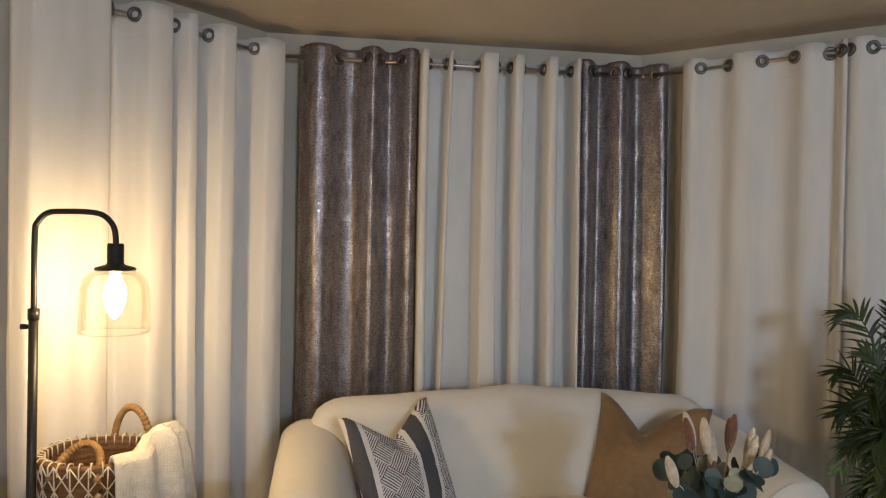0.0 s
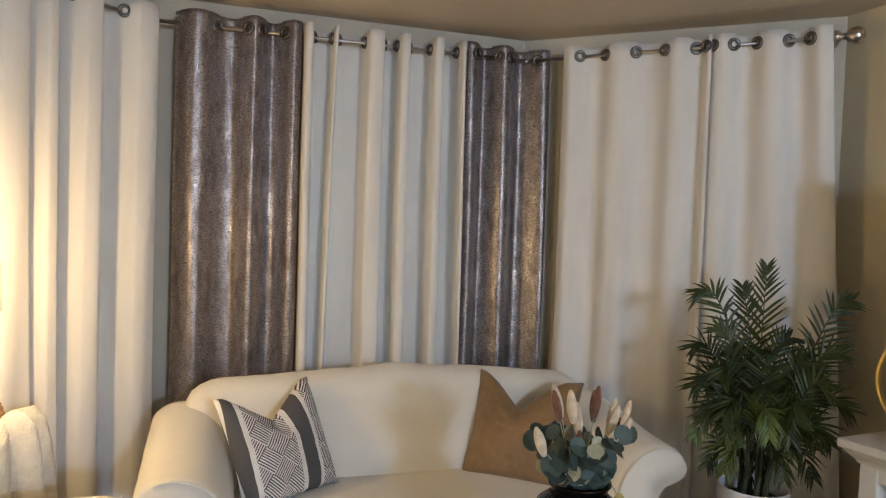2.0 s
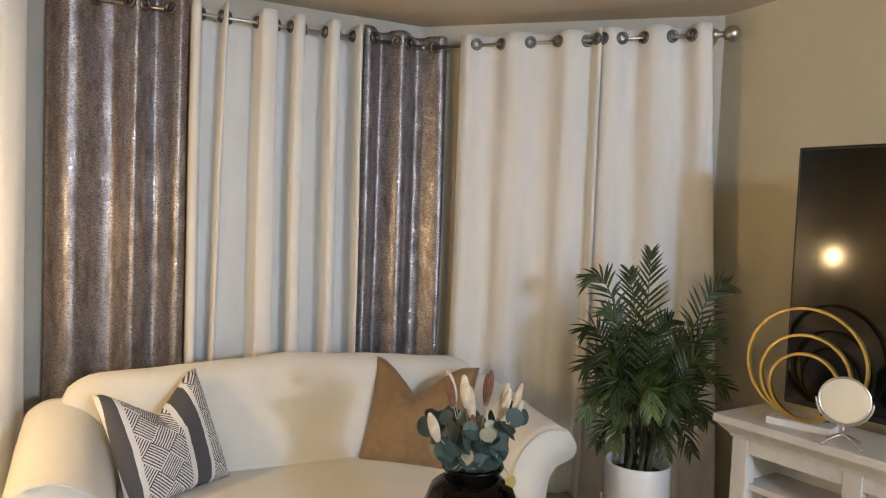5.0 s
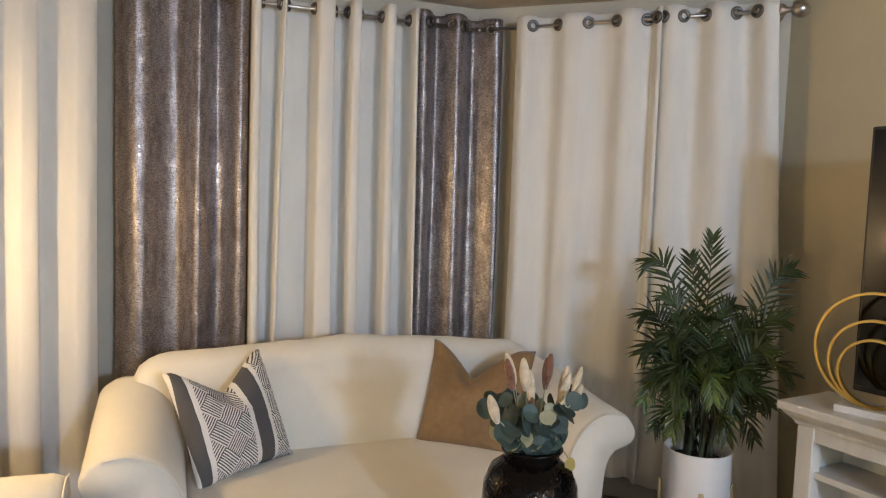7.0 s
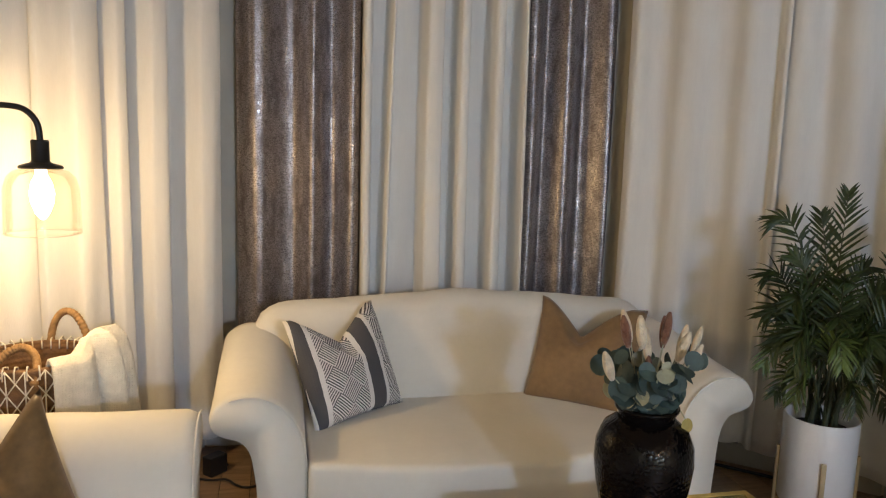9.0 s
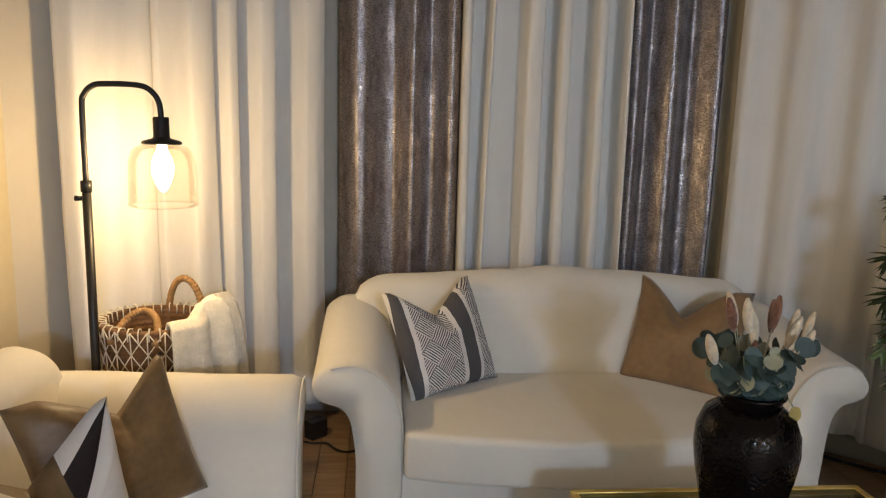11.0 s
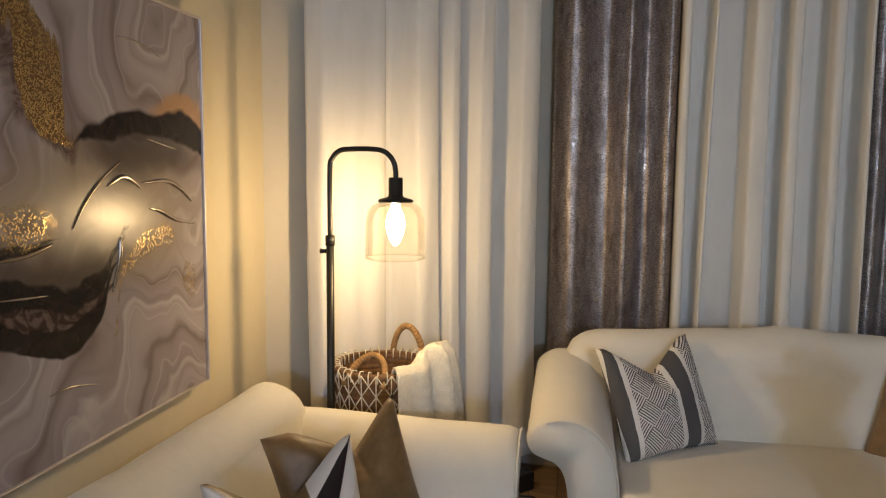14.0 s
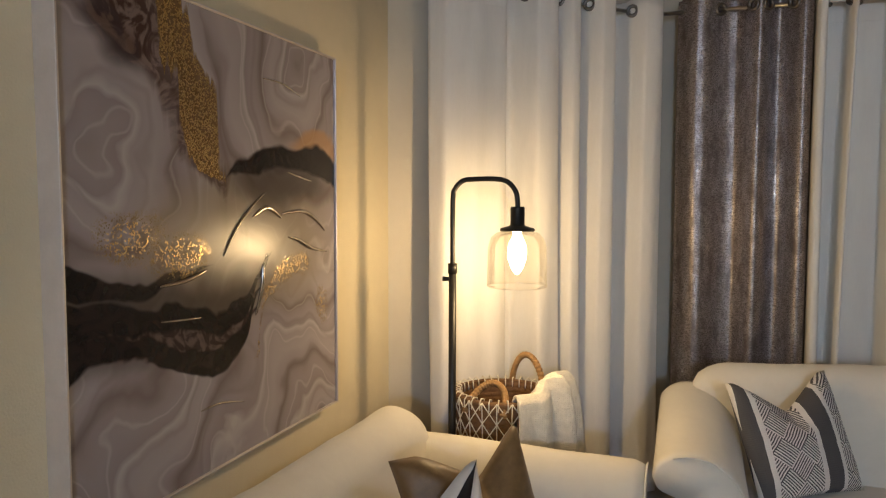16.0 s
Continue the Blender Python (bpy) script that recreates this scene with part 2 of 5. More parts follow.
def loft(rings, closed=True, caps=True, bm=None):
    """Faces between successive rings of points."""
    bm = bm or bmesh.new()
    made = [[bm.verts.new(p) for p in ring] for ring in rings]
    for a, b in zip(made, made[1:]):
        n = len(a)
        for i in range(n if closed else n - 1):
            j = (i + 1) % n
            bm.faces.new((a[i], a[j], b[j], b[i]))
    if caps and closed:
        bm.faces.new(made[0][::-1])
        bm.faces.new(made[-1])
    return bm


def lathe(profile, sides=40, centre=(0, 0), bm=None, caps=False):
    rings = [[(centre[0] + r * math.cos(2 * math.pi * i / sides), centre[1] + r * math.sin(2 * math.pi * i / sides), z) for i in range(sides)] for r, z in profile]
    return loft(rings, True, caps, bm)


def tube(points, radius, sides=8, bm=None, caps=True):
    """A round tube along points; radius may be a list."""
    pts = [Vector(p) for p in points]
    radii = radius if isinstance(radius, (list, tuple)) else [radius] * len(pts)
    rings, up = [], Vector((0.13, 0.37, 0.92)).normalized()
    for i, p in enumerate(pts):
        d = (pts[min(i + 1, len(pts) - 1)] - pts[max(i - 1, 0)]).normalized()
        a = d.cross(up)
        if a.length < 0.05:
            a = d.cross(Vector((1, 0, 0)))
        a.normalize()
        b = a.cross(d).normalized()
        up = b
        rings.append([p + radii[i] * (math.cos(2 * math.pi * k / sides) * a + math.sin(2 * math.pi * k / sides) * b) for k in range(sides)])
    return loft(rings, True, caps, bm)


def curve(points, steps=8):
    """A smooth line through points."""
    pts = [Vector(p) for p in points]
    out = []
    for i in range(len(pts) - 1):
        p0, p1, p2, p3 = pts[max(i - 1, 0)], pts[i], pts[i + 1], pts[min(i + 2, len(pts) - 1)]
        for k in range(steps):
            t = k / steps
            out.append(0.5 * (2 * p1 + (p2 - p0) * t + (2 * p0 - 5 * p1 + 4 * p2 - p3) * t * t + (3 * p1 - p0 - 3 * p2 + p3) * t ** 3))
    out.append(pts[-1])
    return out


def smooth_step(a, b, x):
    t = min(1.0, max(0.0, (x - a) / (b - a)))
    return t * t * (3 - 2 * t)


def subdivided(ob, levels=1):
    m = ob.modifiers.new("smooth", "SUBSURF")
    m.levels = m.render_levels = levels
    return ob


# ---- room ----
CEILING_Z, LEFT_X, RIGHT_X, BACK_Y = 2.41, -1.25, 2.75, -4.8
BAY = [(-1.25, 2.54), (-0.35, 3.44), (1.50, 3.44), (2.585, 2.47)]


def wall(name, a, b, label, mat, thick=0.12, z0=0.0, z1=CEILING_Z + 0.1):
    """A straight wall from a to b; the room lies to the right of the way from a to b."""
    a, b = Vector((*a, 0)), Vector((*b, 0))
    d = (b - a).normalized()
    n = Vector((-d.y, d.x, 0))
    rings = [[p + Vector((0, 0, z)) for p in (a, b, b + n * thick, a + n * thick)] for z in (z0, z1)]
    ob = part(name, loft(rings), mat, smooth=False)
    return tagged(ob, label, "wall", kind="structure")


wall("wall_west", (LEFT_X, BACK_Y), BAY[0], "beige painted plaster wall behind the abstract painting", WALL)
wall("wall_bay_west", BAY[0], BAY[1], "pale angled bay wall behind white curtains", BAYWALL)
wall("wall_north", BAY[1], BAY[2], "pale bay wall behind the sofa and curtains", BAYWALL)
wall("wall_bay_east", BAY[2], BAY[3], "pale angled bay wall behind white curtains", BAYWALL)
wall("wall_east", BAY[3], (RIGHT_X, BACK_Y), "beige painted plaster wall behind the television", WALL)
tagged(part("wall_south", box(LEFT_X - 0.12, RIGHT_X + 0.12, BACK_Y - 0.12, BACK_Y, 0.0, CEILING_Z + 0.1), WALL, smooth=False), "plain beige wall closing the room", "wall", kind="structure")
tagged(part("ceiling", box(-1.5, 2.9, BACK_Y - 0.2, 3.7, CEILING_Z, CEILING_Z + 0.12), CEIL, smooth=False), "warm beige textured plaster ceiling", "ceiling", kind="structure")
floor = tagged(part("floor", box(-1.5, 2.9, BACK_Y - 0.2, 3.7, -0.12, -0.004), JOINT, smooth=False), "dark brown wooden plank floor", "floor", kind="structure")


def baseboard(a, b):
    a, b = Vector((*a, 0)), Vector((*b, 0))
    d = (b - a).normalized()
    n = Vector((d.y, -d.x, 0))
    prof = [(0.0, 0.0), (0.016, 0.0), (0.016, 0.085), (0.010, 0.10), (0.0, 0.10)]
    rings = [[p + n * u + Vector((0, 0, z)) for u, z in prof] for p in (a + d * 0.012, b - d * 0.012)]
    ob = part("baseboard", loft(rings), BASEBOARD, smooth=False)
    tagged(ob, "greyish painted wooden baseboard along the wall", "baseboard", kind="structure")


for a, b in zip([(LEFT_X, BACK_Y), *BAY], [*BAY, (RIGHT_X, BACK_Y)]):
    baseboard(a, b)

# ---- curtain rod ----
ROD_Z = 2.28
CORNER_L, CORNER_R = Vector((-0.308, 3.337, 0)), Vector((1.463, 3.337, 0))
DIR_L, DIR_C, DIR_R = Vector((1, 1, 0)).normalized(), Vector((1, 0, 0)), Vector((1, -1, 0)).normalized()


def on_rod(seg, s, d=0.0, z=0.0):
    """The place s metres along a stretch of the rod, d metres out into the room."""
    if seg == "left":
        return CORNER_L + DIR_L * s + Vector((1, -1, 0)).normalized() * d + Vector((0, 0, z))
    if seg == "right":
        return CORNER_R + DIR_R * s + Vector((-1, -1, 0)).normalized() * d + Vector((0, 0, z))
    return Vector((s, 3.337 - d, z))


rod = tagged(empty("curtain_rod"), "brushed nickel curtain rod following the bay", "curtain rod")
for seg, s0, s1 in (("left", -1.27, 0.0), ("centre", -0.308, 1.463), ("right", 0.0, 1.36)):
    part("rod_tube", tube([on_rod(seg, s0, 0, ROD_Z), on_rod(seg, s1, 0, ROD_Z)], 0.0085, 12), NICKEL, rod)
for p in (CORNER_L, CORNER_R):
    bm = bmesh.new()
    bmesh.ops.create_uvsphere(bm, u_segments=12, v_segments=8, radius=0.013, matrix=Matrix.Translation(p + Vector((0, 0, ROD_Z))))
    part("elbow_joint", bm, NICKEL, rod)
for seg, s in (("left", -0.02), ("right", 0.06), ("right", 1.35), ("left", -1.2)):
    depth = 0.098
    bm = tube([on_rod(seg, s, -depth, ROD_Z + 0.0), on_rod(seg, s, 0, ROD_Z)], 0.007, 8)
    tube([on_rod(seg, s, -depth, ROD_Z), on_rod(seg, s, -depth + 0.008, ROD_Z)], 0.026, 16, bm)
    part("bracket", bm, NICKEL, rod)
# ball finial with a collar
bm = bmesh.new()
f0 = on_rod("right", 1.435, 0, ROD_Z)
bmesh.ops.create_icosphere(bm, subdivisions=3, radius=0.036, matrix=Matrix.Translation(f0))
for v in bm.verts:
    q = v.co - f0
    v.co = f0 + q * (1 + 0.05 * math.sin(9 * math.atan2(q.y, q.x)) * math.cos(8 * q.z / 0.036))
part("finial", bm, NICKEL, rod, "hammered nickel ball finial")
bm = tube([on_rod("right", s, 0, ROD_Z) for s in (1.355, 1.36, 1.375, 1.385, 1.40)], [0.024, 0.027, 0.024, 0.012, 0.014], 16)
part("collar", bm, NICKEL, rod)


# ---- curtains ----
def curtain(seg, lobes, label, mat, top=2.322, bottom=0.12, out=0.045, back=-0.028, grommets=True, seed=1, end0=None, end1=None, soft=0.022, fade=1.0, flare=(0.0, 0.0), rounded=False, creases=()):
    """A grommet curtain. lobes: (start, end, shift of the hem) of each fold that passes in front of the rod."""
    s0 = end0 if end0 is not None else lobes[0][0]
    s1 = end1 if end1 is not None else lobes[-1][1]
    rnd = random.Random(seed)
    phases = [rnd.uniform(0, 6.3) for _ in range(8)]
    n_s, n_z = max(50, int((s1 - s0) / 0.005)), 150 if creases else 42

    mids = [((a + b) / 2, k, out) for a, b, k in lobes]
    knots = []
    for i, (a, b, k) in enumerate(lobes):
        if i:
            knots.append(((lobes[i - 1][1] + a) / 2, (k + lobes[i - 1][2]) / 2, back))
        knots.append(mids[i])

    def waved(s, h):
        pts = [(m + k * h, d) for m, k, d in knots]
        if s <= pts[0][0]:
            return pts[0][1] - (pts[0][1] - back) * 0.75 * smooth_step(0, 0.09, pts[0][0] - s)
        if s >= pts[-1][0]:
            return pts[-1][1] - (pts[-1][1] - back) * 0.75 * smooth_step(0, 0.09, s - pts[-1][0])
        for (m0, d0), (m1, d1) in zip(pts, pts[1:]):
            if m0 <= s <= m1:
                return d0 + (d1 - d0) * (0.5 - 0.5 * math.cos(math.pi * (s - m0) / (m1 - m0)))
        return back

    def offset(s, h):
        if rounded:
            d = waved(s, h)
            d += 0.004 * h * math.sin(31 * s + phases[0] + 2.0 * h) + 0.004 * math.sin(67 * s + phases[1] + 2 * h) * (0.4 + 0.6 * h)
            z = top + (bottom - top) * h
            for zc in creases:
                d -= 0.0022 * math.exp(-((z - zc - 0.006 * math.sin(s * 19 + zc * 40)) / 0.011) ** 2)
            return d + 0.004 * noise.noise(Vector((s * 12, h * 4.0, seed * 7.1)))
        d = back
        for a, b, k in lobes:
            sh = k * h
            mid, half = (a + b) / 2 + sh, (b - a) / 2 * (1 + 0.12 * h)
            w = min(soft, half * 0.9)
            f = smooth_step(mid - half - w, mid - half + w, s) * (1 - smooth_step(mid + half - w, mid + half + w, s))
            f *= 1.0 - 0.10 * ((s - mid) / max(half, 0.01)) ** 2 if abs(s - mid) < half else 1.0
            d = max(d, back + (out - back) * f)
        d = d * (1 - (1 - fade) * h)
        d += 0.0045 * h * math.sin(31 * s + phases[0] + 2.0 * h) + 0.003 * math.sin(57 * s + phases[1] + 3 * h) * (0.3 + h)
        d += 0.0025 * noise.noise(Vector((s * 14, h * 3.0, seed * 7.1)))
        return d

    rings = []
    for i in range(n_z + 1):
        h = i / n_z
        z = top + (bottom - top) * h
        row = []
        for k in range(n_s + 1):
            s = s0 + (s1 - s0) * k / n_s
            sway = 0.006 * h * math.sin(5 * h + phases[2])
            z2 = z + (0.010 * math.sin(s * 9 + phases[3]) * h ** 4) + (0.006 * (offset(s, 0) > 0) if i == 0 else 0)
            row.append(on_rod(seg, s + sway + h * (flare[0] + (flare[1] - flare[0]) * k / n_s), offset(s, h), z2))
        rings.append(row)
    thing = tagged(empty("curtain"), label, "curtain", group="curtains round the bay")
    cloth = part("panel", loft(rings, closed=False, caps=False), mat, thing)
    sol = cloth.modifiers.new("cloth", "SOLIDIFY")
    sol.thickness, sol.offset = 0.0022, 0
    # hem line at the top, stitched a little proud
    for h0 in (0.055,):
        row = []
        for k in range(0, n_s + 1, 2):
            s = s0 + (s1 - s0) * k / n_s
            row.append(on_rod(seg, s, offset(s, h0) + 0.0018, top + (bottom - top) * h0))
        part("hem_stitch", tube(row, 0.0011, 5), mat, thing)
    if grommets:
        for a, b, k in lobes:
            for s, side in ((a, -1), (b, 1)):
                if s <= s0 + 0.01 or s >= s1 - 0.01:
                    continue
                e = 0.004
                p = on_rod(seg, s, offset(s, 0.02) + 0.007, ROD_Z)
                t = (on_rod(seg, s + e, offset(s + e, 0.02), ROD_Z) - on_rod(seg, s - e, offset(s - e, 0.02), ROD_Z)).normalized()
                along = on_rod(seg, 1, 0) - on_rod(seg, 0, 0)
                t = (t + along * 0.45).normalized()
                nrm = t.cross(Vector((0, 0, 1))).normalized()
                ring, sides = [], 20
                for q in range(sides):
                    c = math.cos(2 * math.pi * q / sides) * t + math.sin(2 * math.pi * q / sides) * Vector((0, 0, 1))
                    ring.append([p + c * r + nrm * w for r, w in ((0.0135, -0.008), (0.0135, 0.008), (0.022, 0.0095), (0.027, 0.008), (0.029, 0.0), (0.027, -0.008), (0.022, -0.0095))])
                ring.append(ring[0])
                bm = loft(ring, True, False)
                bmesh.ops.remove_doubles(bm, verts=bm.verts[:], dist=1e-5)
                part("grommet", bm, BRONZE, thing, "dark nickel eyelet ring")
    return thing


curtain("left", [(-1.09, -0.775, 0.0), (-0.68, -0.53, 0.03), (-0.515, -0.42, 0.02), (-0.355, -0.235, 0.0), (-0.12, 0.03, 0.0)], "white linen grommet curtain lit by the floor lamp", LINEN, seed=3, end0=-1.10, end1=0.035, soft=0.034, out=0.085, back=-0.052)
curtain("centre", [(-0.19, -0.014, 0.0), (0.115, 0.173, 0.0), (0.275, 0.350, 0.01)], "dark grey curtain with shimmering silver foil print", FOIL, seed=5, out=0.056, back=-0.03, rounded=True, top=2.33, creases=(1.188, 1.80))
curtain("centre", [(0.356, 0.403, 0.0), (0.489, 0.516, -0.045), (0.642, 0.731, 0.004), (0.794, 0.854, 0.006), (0.957, 1.017, 0.012), (1.092, 1.126, 0.028)], "white linen curtain with deep narrow folds behind the sofa", LINEN, seed=7, out=0.090, back=-0.062, soft=0.013)
curtain("centre", [(1.137, 1.187, 0.02), (1.304, 1.364, 0.02), (1.508, 1.576, 0.05)], "dark grey curtain with shimmering silver foil print", FOIL, seed=9, out=0.052, back=-0.03, rounded=True, top=2.33, creases=(1.22, 1.72, 0.90))
curtain("right", [(0.200, 0.284, 0.01), (0.404, 0.549, 0.0), (0.680, 0.812, 0.0), (0.86, 0.885, 0.0)], "white linen grommet curtain beside the palm", LINEN, bottom=0.155, seed=11, out=0.032, back=-0.024, rounded=True)
curtain("right", [(0.888, 0.973, 0.0), (1.066, 1.188, 0.0), (1.271, 1.353, 0.0)], "white linen grommet curtain at the end of the rod", LINEN, bottom=0.13, seed=13, out=0.034, back=-0.024, end0=0.866, rounded=True, flare=(0.0, 0.125))


# ---- sofas ----
def puffed(x0, x1, y0, y1, z0, z1, crown=0.02, bow=0.0, nx=26, ny=16, radius=0.05):
    """A cushion block: rounded edges, a crowned top and a bowed front (towards -y)."""
    bm = box(x0, x1, y0, y1, z0, z1)
    bmesh.ops.bevel(bm, geom=bm.edges[:], offset=radius, segments=4, profile=0.5, affect="EDGES")
    bmesh.ops.subdivide_edges(bm, edges=[e for e in bm.edges if e.calc_length() > 0.12], cuts=7, use_grid_fill=True)
    cx, cy, cz = (x0 + x1) / 2, (y0 + y1) / 2, (z0 + z1) / 2
    for v in bm.verts:
        u, w = (v.co.x - cx) / (x1 - x0) * 2, (v.co.y - cy) / (y1 - y0) * 2
        if v.co.z > cz:
            v.co.z += crown * (1 - u * u) * (1 - w * w * 0.6) + 0.004 * noise.noise(v.co * 5)
        if w < 0:
            v.co.y -= bow * (1 - u * u) * (-w)
    return bm


def sofa_back(x0, x1, y, z0, z_end, z_mid, shoulder=0.16, thick=0.20, lean=0.14):
    """A camel back from x0 to x1 whose front foot is at y."""
    rings, n = [], 48
    for i in range(n + 1):
        u = i / n
        x = x0 + (x1 - x0) * u
        edge = min(u, 1 - u) * (x1 - x0)
        top = z_end + (z_mid - z_end) * (0.5 - 0.5 * math.cos(2 * math.pi * u)) ** 0.8
        top += 0.012 * math.exp(-((u - 0.5) / 0.06) ** 2)
        if edge < shoulder:
            k = 1 - edge / shoulder
            top -= 0.115 * (1 - math.sqrt(max(0.0, 1 - k * k)))
        ring = []
        for k in range(25):
            a = math.pi * k / 24
            yy = -math.cos(a)
            zz = math.sin(a)
            r = thick / 2
            cy = y + lean * (top - r - z0) / (top - z0) + r
            if k == 0:
                ring.append((x, y, z0))
                for j in (0.25, 0.5, 0.75):
                    ring.append((x, y + (cy - r - y) * j - 0.018 * math.sin(math.pi * j), z0 + (top - r - z0) * j))
            ring.append((x, cy + yy * r, top - r + zz * r))
        ring.append((x, y + lean + thick, z0))
        rings.append(ring)
    return loft(rings)


def sofa_arm(side, x_in, y0, y1, z_base, z_front, z_back, reach=0.30, roll=0.10):
    """A flared rolled arm; side -1 flares to -x, +1 to +x. x_in: the inner face at the seat."""
    rings, n = [], 22
    for i in range(n + 1):
        t = i / n
        y = y0 + (y1 - y0) * t
        top = z_front + (z_back - z_front) * smooth_step(0, 1, t)
        e = min(t, 0.06) / 0.06
        pinch = 0.94 + 0.06 * math.sqrt(max(0, 1 - (1 - e) ** 2))
        dz = top - z_front
        line = [(0.0, z_base), (0.0, 0.30), (0.002, 0.44 + dz * 0.5), (0.025, 0.545 + dz), (0.075, 0.615 + dz), (0.135, 0.652 + dz), (0.19, 0.660 + dz), (0.245, 0.650 + dz), (0.290, 0.618 + dz), (0.306, 0.578 + dz), (0.292, 0.545 + dz),
                (0.255, 0.527 + dz), (0.215, 0.515 + dz), (0.185, 0.480 + dz), (0.170, 0.42 + dz * 0.5), (0.160, 0.30), (0.155, z_base)]
        pts = [Vector((a, 0, z)) for a, z in line]
        fine = curve(pts, 3)
        c = Vector((0.15, 0, 0.45))
        ring = [(x_in + side * (c.x + (p.x - c.x) * pinch), y, max(z_base, z_front - 0.66 + c.z + (p.z - c.z) * pinch) if p.z > z_base else z_base) for p in fine]
        rings.append(ring)
    return loft(rings)


def rumple(bm, amount=0.0035, scale=5.0, seed=0.0):
    """Pulls a slipcover a little out of true."""
    bmesh.ops.recalc_face_normals(bm, faces=bm.faces[:])
    bm.normal_update()
    for v in bm.verts:
        q = v.co * scale + Vector((seed, 2 * seed, 0))
        v.co += v.normal * amount * (noise.noise(q) + 0.5 * noise.noise(q * 2.7))
    return bm


def sofa(name, at, rz, width, label, arm=(0.66, 0.725), back_y=0.50, back_z=(0.805, 0.845), seat=0.445):
    """A slipcovered sofa facing -y in its own space; x from 0 to width between the arms, front of the seat at y 0."""
    thing = tagged(empty(name, at, rz), label, "sofa")
    subdivided(part("base", box(-0.03, width + 0.03, 0.035, 0.78, 0.035, 0.30, 0.03), COVER, thing, "slipcovered base and skirt"), 0)
    part("seat_cushion", rumple(puffed(0.0, width, -0.02, back_y + 0.10, seat - 0.165, seat, 0.012, 0.10, radius=0.022), 0.005, 4.0, at[0]), COVER, thing, "thick cream seat cushion")
    part("backrest", rumple(sofa_back(-0.20, width + 0.20, back_y, 0.30, *back_z), 0.006, 3.5, at[0] + 3), COVER, thing, "camel-backed cream backrest")
    part("armrest", rumple(sofa_arm(-1, 0.0, 0.03, back_y + 0.22, 0.03, *arm), 0.004, 6.0, at[0] + 7), COVER, thing, "rolled flaring arm")
    part("armrest", rumple(sofa_arm(1, width, 0.03, back_y + 0.22, 0.03, *arm), 0.004, 6.0, at[0] + 9), COVER, thing, "rolled flaring arm")
    for side, x_in in ((-1, 0.0), (1, width)):
        line = [(0.004, 0.10), (0.004, 0.30), (0.006, 0.44), (0.028, 0.540), (0.077, 0.609), (0.135, 0.645), (0.19, 0.653), (0.243, 0.643)]
        pts = curve([(x_in + side * a, 0.028, z + arm[0] - 0.66) for a, z in line], 4)
        part("piping", tube(pts, 0.0032, 6), COVER, thing)
    for x in (-0.08, width + 0.08):
        for y in (0.10, back_y + 0.18):
            part("foot", lathe([(0.0, 0.0), (0.02, 0.0), (0.026, 0.05), (0.0, 0.05)], 12, (x, y)), BROWNBLACK, thing, "dark wooden foot")
    return thing


sofa("sofa", (0.09, 2.20, 0), 0, 1.31, "cream slipcovered loveseat with rolled arms in front of the curtains")
sofa("sofa", (-0.195, 0.45, 0), 90, 1.45, "cream slipcovered sofa against the beige wall under the painting", (0.668, 0.68), 0.60, (0.785, 0.795, 0.09), 0.365)


